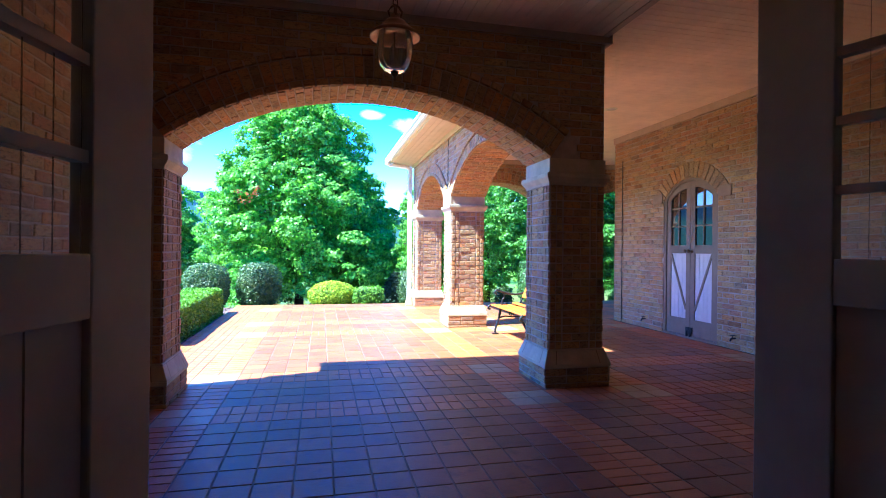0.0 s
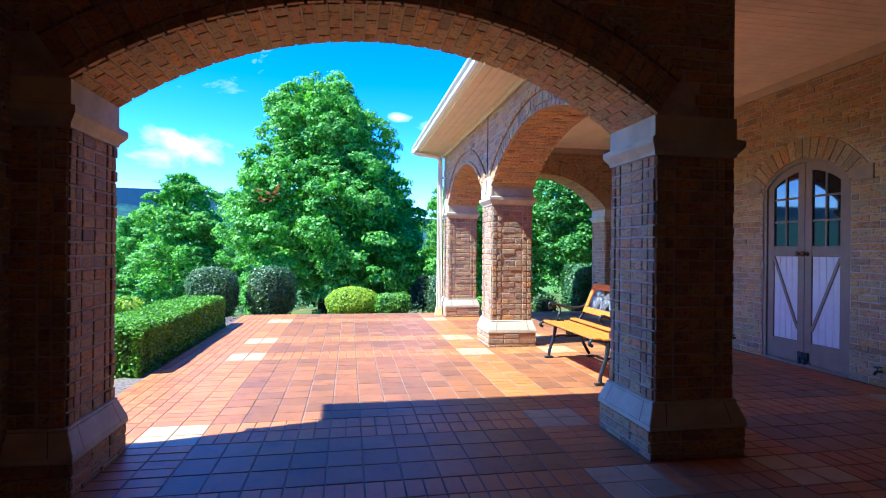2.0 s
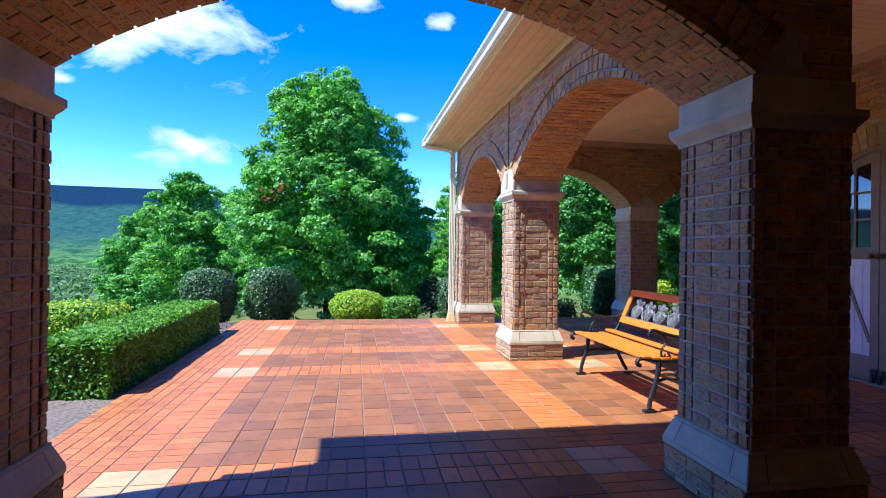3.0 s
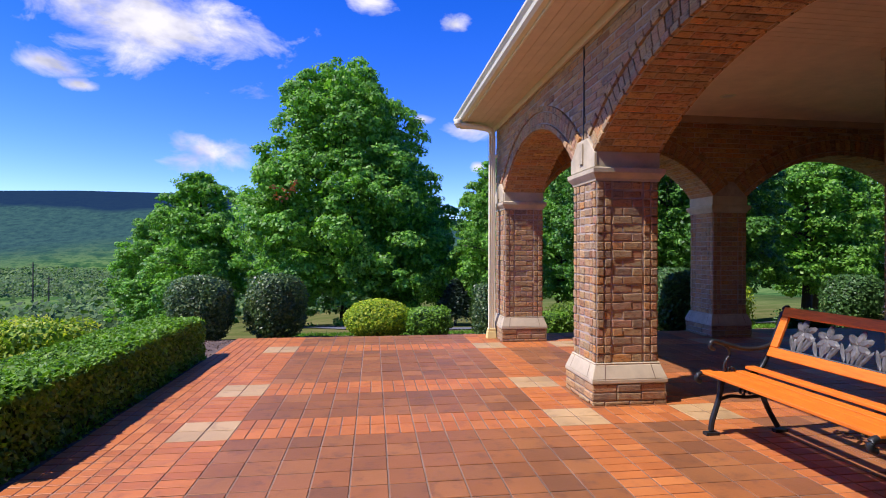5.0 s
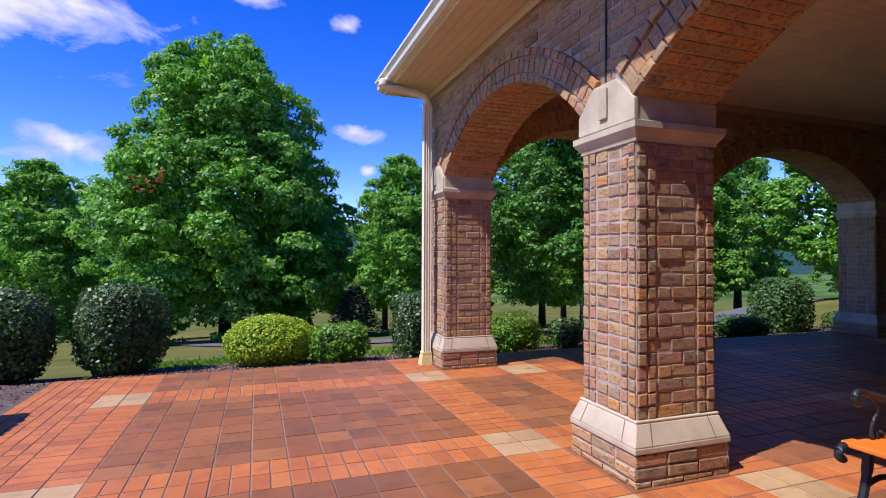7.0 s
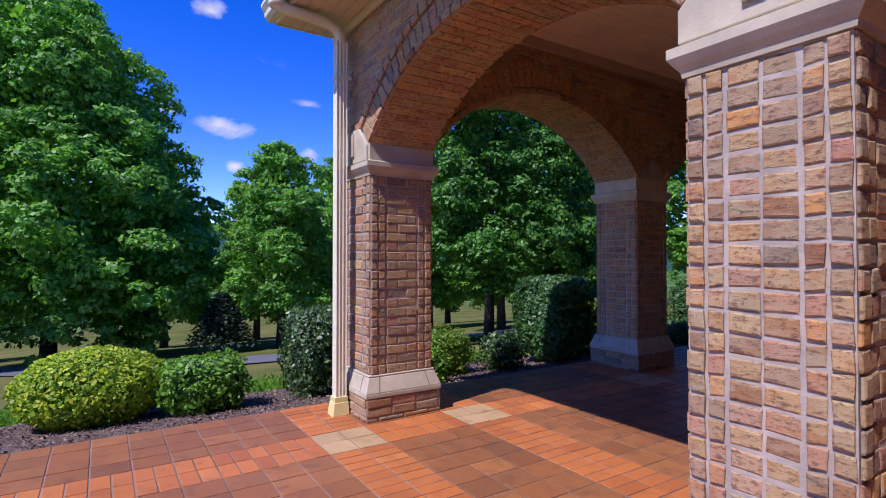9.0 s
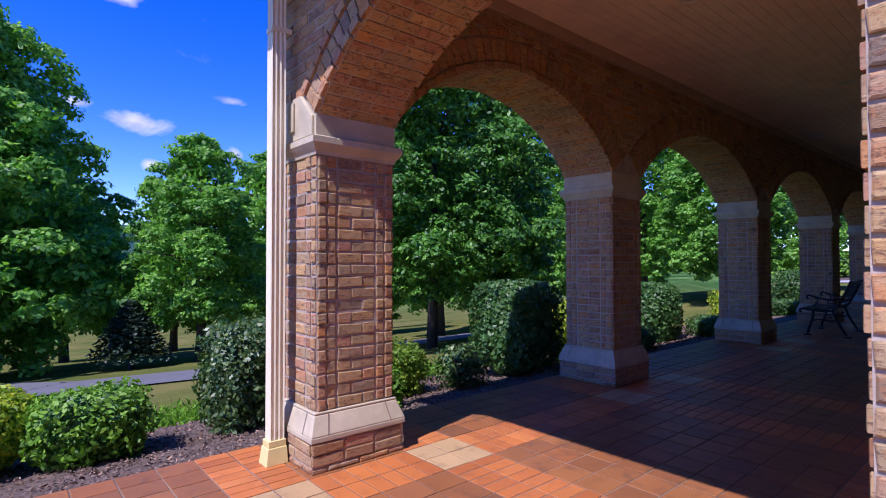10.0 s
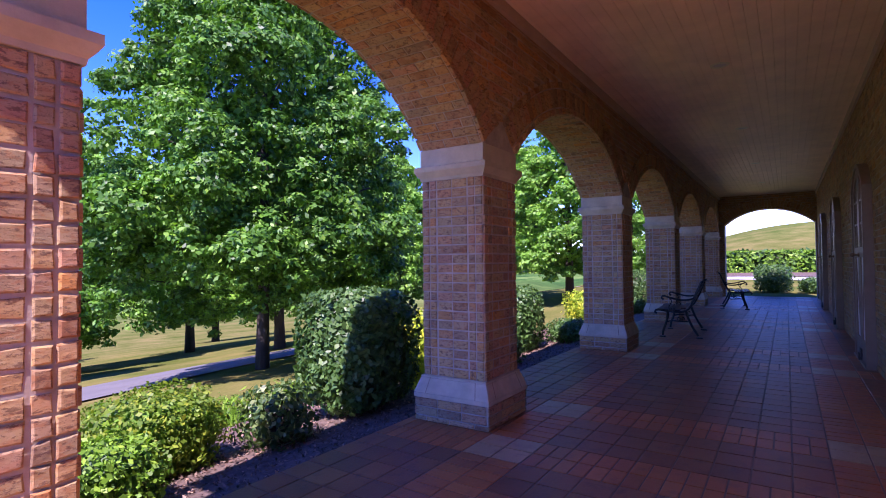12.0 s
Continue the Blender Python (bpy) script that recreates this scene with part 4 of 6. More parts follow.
# beds, drives
def land_patch(name, label, category, x0, x1, y0, y1, material, lift, nx, ny, rag=0.0):
    ge = Geo()
    for j in range(ny + 1):
        for i in range(nx + 1):
            x, y = x0 + (x1 - x0) * i / nx, y0 + (y1 - y0) * j / ny
            if j == ny and rag:
                y += rag * noise.noise(Vector((x * 0.8, 3, 0)))
            bumps = 0.018 * noise.noise(Vector((x * 7, y * 7, 5))) if 0 < j < ny and 0 < i < nx else 0.0
            ge.v.append((x, y, g_height(x, y) + lift + bumps))
    for j in range(ny):
        for i in range(nx):
            a = j * (nx + 1) + i
            ge.f.append((a, a + 1, a + nx + 2, a + nx + 1))
    return tagged(new(name, ge.mesh(name, material, True)), label, category, kind="structure")


land_patch("ground_bed", "dark bark mulch bed along the terrace edge", "flower bed", -1.45, 21.3, FY1 + 0.002, 13.75, MULCH, 0.035, 180, 16, 0.25)
land_patch("ground_bed_side", "dark mulch and gravel bed under the hedge", "flower bed", -2.9, FX0 - 0.002, 5.3, 13.0, MULCH, 0.045, 16, 60)
land_patch("ground_gravel", "pale tan gravel strip at the end of the hedge", "gravel", -2.9, FX0 - 0.004, 5.31, 7.5, GRAVEL, 0.06, 24, 30, 0.12)
sheet("road", "grey asphalt drive curving across the lawn", "road", [(-30, 62), (-9, 36), (-2, 27.5), (1.2, 21.6), (4.2, 19.9), (9, 20.6), (15, 20.9), (24, 21.5), (36, 23)], 2.7, ASPHALT)
sheet("road_far", "pale concrete drive beyond the porch's end", "road", [(38.5, 45), (38, 20), (38, -20)], 5.0, CONCRETE)
sheet("ground_bank", "mulched bank below the far hedge", "flower bed", [(44.5, 40), (44, 20), (44, -20)], 5.5, MULCH, 0.04)

# ---- plants ----
nrng = np.random.default_rng(7)


def leaves_mesh(name, centres, normals, sizes, material, wide=0.62):
    """Many small folded leaves, each a piece of its own."""
    c, n = np.asarray(centres, float), np.asarray(normals, float)
    n = n / (np.linalg.norm(n, axis=1, keepdims=True) + 1e-9)
    k = len(c)
    r = nrng.normal(size=(k, 3))
    u = np.cross(n, r)
    u /= np.linalg.norm(u, axis=1, keepdims=True) + 1e-9
    w = np.cross(n, u)
    s = np.asarray(sizes, float)[:, None]
    v = np.empty((k, 4, 3))
    v[:, 0] = c - u * s * 0.5
    v[:, 1] = c + w * s * wide * 0.5 - n * s * 0.14
    v[:, 2] = c + u * s * 0.5 - n * s * 0.08
    v[:, 3] = c - w * s * wide * 0.5 - n * s * 0.14
    me = bpy.data.meshes.new(name)
    me.vertices.add(k * 4)
    me.vertices.foreach_set("co", v.reshape(-1))
    me.loops.add(k * 4)
    me.loops.foreach_set("vertex_index", np.arange(k * 4, dtype=np.int32))
    me.polygons.add(k)
    me.polygons.foreach_set("loop_start", np.arange(0, k * 4, 4, dtype=np.int32))
    me.materials.append(material)
    me.update(calc_edges=True)
    return me


def crown_part(name, parent, c, n, s, material, label=""):
    ob = new(name, leaves_mesh(name, c, n, s, material))
    ob.parent = parent
    return tagged(ob, label=label)


def clumps(centres, outward, per, spread, leaf, flat=0.6):
    """Leaves in flattened domes round the given centres: lit crowns, open undersides."""
    m = len(centres)
    d = nrng.normal(size=(m, per, 3)) + outward[:, None, :] * 0.55 + np.array([0, 0, 0.45])
    d /= np.linalg.norm(d, axis=2, keepdims=True)
    off = d * np.array([1, 1, flat]) * nrng.uniform(0.45, 1.05, size=(m, per, 1))
    c = centres[:, None, :] + off * spread[:, None, None]
    n = d * 0.9 + nrng.normal(size=(m, per, 3)) * 0.33 + np.array([0, 0, 0.35])
    s = leaf * nrng.uniform(0.65, 1.35, size=(m, per))
    return c.reshape(-1, 3), n.reshape(-1, 3), s.reshape(-1)


def tree(m, label, height, profile, trunk_r, n_clumps, per, leaf, material=None, spread=0.62, trunk_to=0.85, fork=0.22, red=None, lobes=60, lobe_size=1.0):
    """A broad-leaved tree. profile: (height fraction, radius) pairs of the crown's outline."""
    material = material or LEAF_MAPLE
    root = thing("tree", m, label, "tree")
    tg = Geo()
    pts, rad = [], []
    for i in range(9):
        t = i / 8 * trunk_to
        pts.append((0.10 * height * 0.06 * math.sin(5 * t), 0.05 * math.cos(4 * t) * height * 0.05, t * height - (0.3 if i == 0 else 0)))
        rad.append(trunk_r * (1.18 if i == 0 else 1.0) * (1 - t * 0.95) + 0.015)
    tg.tube(pts, rad, 9)
    hs, rs = [p[0] for p in profile], [p[1] for p in profile]
    limbs = 14
    for i in range(limbs):
        t0 = fork + (trunk_to - fork - 0.1) * i / limbs
        a = i * 2.4
        reach = np.interp(min(0.95, t0 + 0.1), hs, rs) * 0.8
        p0 = Vector((0, 0, t0 * height))
        p1 = p0 + Vector((math.cos(a) * reach * 0.5, math.sin(a) * reach * 0.5, 0.05 * height))
        p2 = p0 + Vector((math.cos(a) * reach, math.sin(a) * reach, 0.07 * height))
        r0 = trunk_r * 0.42 * (1 - t0)
        tg.tube([p0, p1, p2], [r0 + 0.02, r0 * 0.6 + 0.012, 0.012], 6)
    part("trunk", tg, BARK, root, "dark rough bark", smooth=True)
    # leafy lobes along the outline, each a cushion of tufts with shaded gaps between
    lh = hs[0] + (hs[-1] - hs[0]) * nrng.uniform(0, 1, lobes * 4)
    lr = np.interp(lh, hs, rs)
    keep = nrng.uniform(0, max(rs), size=len(lh)) < lr + 0.2
    lh, lr = lh[keep][:lobes], lr[keep][:lobes]
    la = np.arange(len(lh)) * 2.399963 + nrng.normal(size=len(lh)) * 0.3
    lrad = 0.2 * max(rs) * nrng.uniform(0.55, 1.5, len(lh)) * lobe_size
    dist = np.maximum(lr * nrng.uniform(0.62, 1.0, len(lh)) - lrad * 0.55, 0.0)
    lc = np.stack([np.cos(la) * dist, np.sin(la) * dist, lh * height - lrad * 0.35], 1)
    per_lobe = max(3, n_clumps // len(lh))
    d = nrng.normal(size=(len(lh), per_lobe, 3))
    d[:, :, 2] = d[:, :, 2] * 0.85 + 0.3
    d[:, :, 0] += np.cos(la)[:, None] * 0.6
    d[:, :, 1] += np.sin(la)[:, None] * 0.6
    d /= np.linalg.norm(d, axis=2, keepdims=True)
    cen = (lc[:, None, :] + d * lrad[:, None, None] * np.array([1, 1, 0.95]) * nrng.uniform(0.75, 1.08, size=(len(lh), per_lobe, 1))).reshape(-1, 3)
    out = d.reshape(-1, 3)
    sp = spread * nrng.uniform(0.6, 1.2, size=len(cen))
    c, n, s = clumps(cen, out, per, sp, leaf, 0.55)
    crown_part("crown", root, c, n, s, material)
    # sparse inner leaves
    k = len(c) // 9
    hh = nrng.uniform(hs[0] + 0.03, hs[-1] - 0.05, k)
    rr = np.interp(hh, hs, rs) * np.sqrt(nrng.uniform(0, 0.55, k))
    aa = nrng.uniform(0, 2 * math.pi, k)
    crown_part("inner_crown", root, np.stack([np.cos(aa) * rr, np.sin(aa) * rr, hh * height], 1), nrng.normal(size=(k, 3)), leaf * 1.5 * nrng.uniform(0.7, 1.3, k), material)
    if red:
        q = np.array([red]) + nrng.normal(size=(7, 3)) * 0.24
        c, n, s = clumps(q, np.tile([[0, -1, 0.3]], (7, 1)), 9, np.full(7, 0.26), leaf * 0.85)
        tagged(crown_part("red_spray", root, c, n, s, LEAF_RED, "a spray of early red leaves"), kind="stuff")
    return root


def at_land(x, y, rz=0, lift=0.0):
    return pose(x, y, g_height(x, y) + lift, 0, 0, rz)


maple = tree(at_land(-0.9, 29), "tall green maple with a pointed crown on the lawn", 12.0,
             [(0.10, 3.6), (0.2, 5.0), (0.36, 5.3), (0.5, 4.9), (0.58, 4.2), (0.66, 3.6), (0.78, 3.2), (0.88, 2.6), (0.95, 1.8), (1.0, 0.6)], 0.22, 2400, 60, 0.165, spread=0.46, red=(-1.95, -4.2, 5.7), lobes=150, lobe_size=0.86)
maple_near = tree(at_land(8.5, 17.9), "large green maple with low drooping branches beside the drive", 9.4,
                  [(0.15, 1.4), (0.2, 2.8), (0.28, 3.3), (0.45, 3.1), (0.6, 2.5), (0.74, 1.8), (0.88, 1.0), (1.0, 0.2)], 0.11, 2900, 60, 0.088, LEAF_NEAR, spread=0.27, fork=0.2, lobes=150, lobe_size=0.86)
round_tree = tree(at_land(5.6, 25.5), "young round green maple on the lawn", 7.2,
                  [(0.17, 1.2), (0.3, 2.0), (0.5, 2.1), (0.7, 1.6), (0.86, 1.0), (1.0, 0.2)], 0.14, 1000, 46, 0.115, spread=0.30, fork=0.25, lobes=75, lobe_size=1.0)
tagged(round_tree, group="lawn trees")
for x, y, sc, rz, lab in ((-9.9, 37.5, 1.5, 40, "broad green tree on the lower slope"), (-15.5, 46, 1.5, 150, "broad green tree on the lower slope"),
                          (19.0, 15.6, 0.93, 200, "green maple beside the porch's bed"),
                          (19.7, 25.5, 1.25, 300, "green maple beyond the drive"), (25.5, 28, 1.35, 20, "green maple beyond the drive"),
                          (13.6, 23.6, 1.1, 120, "green maple beside the drive"), (27, 15.5, 0.95, 250, "green maple beside the porch's bed"),
                          (1.8, 34, 1.35, 310, "green maple on the lower slope"), (8.3, 40, 1.3, 10, "green maple on the lower slope"),
                          (-5.6, 42, 1.2, 90, "green tree behind the tall maple"), (3.6, 42, 1.4, 190, "green tree behind the tall maple"),
                          (30, 36, 1.5, 15, "green tree on the far lawn"), (22, 40, 1.4, 75, "green tree on the far lawn"),
                          (21.5, 19.8, 1.2, 260, "green maple beyond the drive"), (34, 27, 1.1, 140, "green tree on the far lawn"),
                          (9.8, 30, 1.2, 330, "green maple on the lower slope"), (15.5, 32, 1.3, 60, "green maple on the lower slope")):
    t = copy_thing(round_tree, at_land(x, y, rz))
    t.scale = (sc * 1.06, sc * 1.06, sc)
    tagged(t, label=lab)


def conifer(m, height, width, label):
    root = thing("spruce_tree", m, label, "tree")
    part("trunk", Geo().tube([(0, 0, -0.2), (0, 0, height * 0.9)], [0.07, 0.015], 7), BARK, root)
    cs, ns = [], []
    for lv in range(12):
        t = 0.27 + 0.71 * lv / 11
        R = width * (1 - t) ** 0.8 + 0.06
        for b in range(15):
            a = b * 2 * math.pi / 15 + lv
            for q in range(16):
                f = (q + 1) / 16
                for _ in range(3):
                    cs.append((math.cos(a) * R * f + nrng.normal() * 0.05, math.sin(a) * R * f + nrng.normal() * 0.05, t * height - 0.16 * R * f + nrng.normal() * 0.04))
                    ns.append((nrng.normal() * 0.5, nrng.normal() * 0.5, 1))
    crown_part("crown", root, np.array(cs), np.array(ns), nrng.uniform(0.08, 0.15, len(cs)), NEEDLE)
    return root


conifer(at_land(3.7, 25.2), 1.85, 1.25, "small dark spruce on the lawn")


def shrub(m, label, rx, ry, h, material, shape="round", n=2600, leaf=0.05, category="shrub", twigs=0, low=0.0, name="shrub", inner=None):
    """A clipped or loose shrub: twigs, a dark inside and a skin of leaves."""
    root = thing(name, m, label, category)
    tg = Geo()
    for i in range(7 + twigs):
        a = i * 2.4
        q = 0.25 + 0.5 * ((i * 0.37) % 1)
        tg.tube([(0.04 * math.cos(a), 0.04 * math.sin(a), -0.06), (rx * q * 0.5 * math.cos(a), ry * q * 0.5 * math.sin(a), h * 0.35), (rx * q * math.cos(a), ry * q * math.sin(a), h * (0.62 + 0.2 * ((i * 0.61) % 1)))], [0.018, 0.013, 0.005], 5)
    part("twigs", tg, BARK, root)
    d = nrng.normal(size=(n, 3))
    d /= np.linalg.norm(d, axis=1, keepdims=True)
    p = 2.0 if shape == "round" else (3.4 if shape == "topiary" else 5.0)
    q = (np.abs(d) ** p).sum(1) ** (-1 / p)
    wob = np.array([1 + (0.05 if shape == "round" else 0.09 if shape != "loose" else 0.2) * noise.noise(Vector(v) * 3.0 + Vector((rx * 9, h * 5, 0))) for v in d])
    dep = 1 - np.abs(nrng.normal(size=n)) * (0.08 if shape != "loose" else 0.2)
    zc, zr = (h + low) / 2, (h - low) / 2
    c = d * (q * wob * dep)[:, None] * np.array([rx, ry, zr]) + np.array([0, 0, zc])
    nn = d / np.array([rx, ry, zr]) * min(rx, zr) + nrng.normal(size=(n, 3)) * 0.55 + np.array([0, 0, 0.25])
    crown_part("foliage", root, c, nn, leaf * nrng.uniform(0.6, 1.4, n), material)
    # inner leaves fill the gaps; a darker inner material paints the shade in there
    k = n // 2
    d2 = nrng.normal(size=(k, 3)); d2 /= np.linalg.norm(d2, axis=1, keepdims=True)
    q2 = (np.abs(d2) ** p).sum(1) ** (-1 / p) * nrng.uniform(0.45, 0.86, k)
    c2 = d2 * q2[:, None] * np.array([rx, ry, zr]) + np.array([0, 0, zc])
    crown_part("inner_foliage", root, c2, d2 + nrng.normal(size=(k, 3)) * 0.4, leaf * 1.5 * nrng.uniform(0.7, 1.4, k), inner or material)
    return root


shrub(at_land(-2.2, 12.75, 0, 0.0), "round clipped dark green bush beyond the hedge", 0.46, 0.45, 1.04, LEAF_CLIPPED, "topiary", 8500, 0.042, "bush", low=0.04)
shrub(at_land(-1.16, 13.15, 30, 0.0), "round clipped dark green bush beside the terrace corner", 0.46, 0.45, 1.10, LEAF_CLIPPED, "topiary", 8500, 0.042, "bush", low=0.05)
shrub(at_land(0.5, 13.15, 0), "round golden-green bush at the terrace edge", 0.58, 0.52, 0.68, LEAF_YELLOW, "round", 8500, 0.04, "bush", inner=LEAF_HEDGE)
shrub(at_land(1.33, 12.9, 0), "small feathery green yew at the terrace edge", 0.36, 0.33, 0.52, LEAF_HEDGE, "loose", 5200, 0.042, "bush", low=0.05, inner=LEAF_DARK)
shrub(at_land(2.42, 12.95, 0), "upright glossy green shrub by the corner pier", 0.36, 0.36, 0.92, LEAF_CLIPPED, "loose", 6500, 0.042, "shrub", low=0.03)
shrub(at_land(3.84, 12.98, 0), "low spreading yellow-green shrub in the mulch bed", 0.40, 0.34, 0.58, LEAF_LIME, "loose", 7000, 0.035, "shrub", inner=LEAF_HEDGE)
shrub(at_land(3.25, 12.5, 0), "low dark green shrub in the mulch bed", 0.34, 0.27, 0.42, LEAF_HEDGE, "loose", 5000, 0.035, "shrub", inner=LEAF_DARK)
shrub(at_land(4.58, 12.65, 0), "spiky little yew with open branches in the mulch", 0.27, 0.26, 0.48, LEAF_CLIPPED, "loose", 900, 0.045, "shrub", twigs=14)
shrub(at_land(5.62, 12.8, 0), "tall clipped dark green shrub beside the porch pier", 0.50, 0.43, 1.15, LEAF_DARK, "box", 7500, 0.06, "shrub", low=0.1)
shrub(at_land(6.75, 12.9, 0), "yellow-green shrub behind the porch pier", 0.34, 0.3, 0.85, LEAF_YELLOW, "loose", 2600, 0.045, "shrub")
shrub(at_land(7.9, 12.6, 0), "low dark green shrub in the porch bed", 0.42, 0.3, 0.4, LEAF_DARK, "loose", 2600, 0.045, "shrub")
shrub(at_land(9.3, 13.0, 0), "tall dark green shrub in the porch bed", 0.5, 0.42, 1.05, LEAF_DARK, "topiary", 4500, 0.055, "shrub")
shrub(at_land(10.5, 12.5, 0), "low dark green shrub in the porch bed", 0.55, 0.32, 0.35, LEAF_DARK, "loose", 2600, 0.045, "shrub")
shrub(at_land(12.7, 13.0, 0), "yellow-green shrub in the porch bed", 0.4, 0.4, 0.75, LEAF_YELLOW, "loose", 2200, 0.05, "shrub")
shrub(at_land(17.2, 13.1, 0), "tall dark green shrub in the porch bed", 0.5, 0.5, 1.05, LEAF_DARK, "topiary", 2600, 0.06, "shrub")
shrub(at_land(15.2, 12.7, 0), "low dark green shrub in the porch bed", 0.6, 0.35, 0.4, LEAF_DARK, "loose", 2000, 0.05, "shrub")
shrub(at_land(24.2, 9.9, 0), "round green shrub beyond the porch's end", 0.85, 0.6, 1.0, LEAF_DARK, "loose", 3000, 0.07, "shrub")
shrub(at_land(24.2, 8.6, 0), "low green shrub beyond the porch's end", 0.55, 0.55, 0.55, LEAF_DARK, "loose", 2000, 0.07, "shrub")
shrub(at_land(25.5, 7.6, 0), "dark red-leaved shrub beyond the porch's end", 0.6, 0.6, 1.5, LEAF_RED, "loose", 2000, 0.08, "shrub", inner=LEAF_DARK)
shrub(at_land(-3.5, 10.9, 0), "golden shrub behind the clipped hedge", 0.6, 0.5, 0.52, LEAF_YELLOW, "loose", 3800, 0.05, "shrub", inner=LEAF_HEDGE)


def hedge(m, label, lx, ly, h, n, leaf, name="hedge"):
    root = thing(name, m, label, "hedge")
    area = np.array([lx * ly, 2 * ly * h, 2 * lx * h])
    face = nrng.choice(3, size=n, p=area / area.sum())
    u = nrng.uniform(-0.5, 0.5, size=(n, 3)) * np.array([lx, ly, h])
    nn = np.zeros((n, 3))
    sgn = nrng.choice([-1, 1], size=n)
    top, sx, sy = face == 0, face == 1, face == 2
    dep = np.abs(nrng.normal(size=n)) * 0.028
    u[top, 2] = h / 2 - dep[top]; nn[top] = (0, 0, 1)
    u[sx, 0] = sgn[sx] * (lx / 2 - dep[sx]); nn[sx, 0] = sgn[sx]
    u[sy, 1] = sgn[sy] * (ly / 2 - dep[sy]); nn[sy, 1] = sgn[sy]
    edge = 0.07
    for ax, half in ((0, lx / 2), (1, ly / 2)):
        over = np.clip(np.abs(u[:, ax]) - (half - edge), 0, edge)
        u[:, 2] -= np.where(u[:, 2] > h / 2 - edge, over * 0.7, 0)
    wob = np.array([noise.noise(Vector((a * 2.2, b * 2.2, c * 2.2))) for a, b, c in u])
    u += nn * wob[:, None] * 0.035
    u[:, 2] += h / 2
    crown_part("foliage", root, u, nn + nrng.normal(size=(n, 3)) * 0.6 + np.array([0, 0, 0.3]), leaf * nrng.uniform(0.6, 1.4, n), LEAF_HEDGE)
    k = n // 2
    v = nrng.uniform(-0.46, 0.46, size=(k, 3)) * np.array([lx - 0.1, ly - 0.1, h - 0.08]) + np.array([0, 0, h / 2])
    # the darker leaf colour inside stands for shade between the hedge's leaves
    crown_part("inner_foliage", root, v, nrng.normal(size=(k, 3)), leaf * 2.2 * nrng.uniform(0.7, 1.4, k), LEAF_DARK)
    tg = Geo()
    for i in range(int(ly / 0.3)):
        y = -ly / 2 + 0.15 + i * 0.3
        tg.tube([(0, y, -0.1), (0.03, y + 0.03, h * 0.8)], [0.018, 0.008], 5)
    part("stems", tg, BARK, root)
    return root


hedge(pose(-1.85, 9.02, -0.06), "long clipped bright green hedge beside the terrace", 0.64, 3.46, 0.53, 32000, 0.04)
hg = hedge(at_land(47.3, 12, 0, -0.1), "long clipped green hedge on the bank beyond the drive", 1.6, 44, 1.7, 9000, 0.28)

# far woods and scrub on the valley side: too many to count
def far_woods():
    cs, ns, ss = [], [], []
    R = random.Random(21)
    for _ in range(2600):
        d = 48 * math.exp(R.uniform(0, 3.35))
        b = radians(R.uniform(-64, 2))
        x, y = d * math.sin(b), d * math.cos(b)
        if noise.noise(Vector((x * 0.013, y * 0.013, 0))) < -0.12 or (b > 0 and d < 80) or (x < -8 and d < 75 and R.random() < 0.75):
            continue
        size = R.uniform(0.8, 2.2) * (1 + d / 190)
        z = g_height(x, y)
        k = 44
        for _ in range(k):
            cs.append((x + R.gauss(0, size * 0.8), y + R.gauss(0, size * 0.8), z + size * R.uniform(0.1, 1.3)))
            ns.append((R.gauss(0, 0.6), -0.5 + R.gauss(0, 0.6), 0.8))
            ss.append(size * R.uniform(0.16, 0.42))
    # tree lines between the fields
    for d0, count, big in ((170, 60, 2.4), (300, 90, 3.6), (560, 130, 6.0), (980, 190, 9.0)):
        for _ in range(count):
            b = radians(R.uniform(-64, 4))
            d = d0 * (1 + 0.16 * noise.noise(Vector((b * 5, d0, 0)))) * R.uniform(0.97, 1.03)
            if noise.noise(Vector((b * 11, d0 * 1.7, 3))) < -0.1:
                continue
            x, y = d * math.sin(b), d * math.cos(b)
            size = big * R.uniform(0.6, 1.3)
            z = g_height(x, y)
            for _ in range(44):
                cs.append((x + R.gauss(0, size * 0.5), y + R.gauss(0, size * 0.5), z + size * R.uniform(0.0, 1.5)))
                ns.append((-0.4 + R.gauss(0, 0.6), -0.4 + R.gauss(0, 0.6), 0.8))
                ss.append(size * R.uniform(0.16, 0.36))
    ob = new("far_woods", leaves_mesh("far_woods", np.array(cs), np.array(ns), np.array(ss), LEAF_SCRUB, 0.8))
    tagged(ob, "distant scrub and woods on the valley floor", "woods", kind="stuff")


far_woods()


def grass_tufts():
    n = 9000
    x = nrng.uniform(-1.5, 9, n)
    y = 13.75 + 0.25 * np.array([noise.noise(Vector((a * 0.8, 3, 0))) for a in x]) + np.abs(nrng.normal(size=n)) * 0.7
    z = np.array([g_height(a, b) for a, b in zip(x, y)])
    c = np.stack([x, y, z + 0.04], 1)
    nn = nrng.normal(size=(n, 3)) * np.array([1, 1, 0.25])
    ob = new("grass", leaves_mesh("grass", c, nn, nrng.uniform(0.08, 0.17, n), LEAF_HEDGE, 0.16))
    tagged(ob, "longer grass along the edge of the mulch bed", "grass", kind="stuff")


grass_tufts()


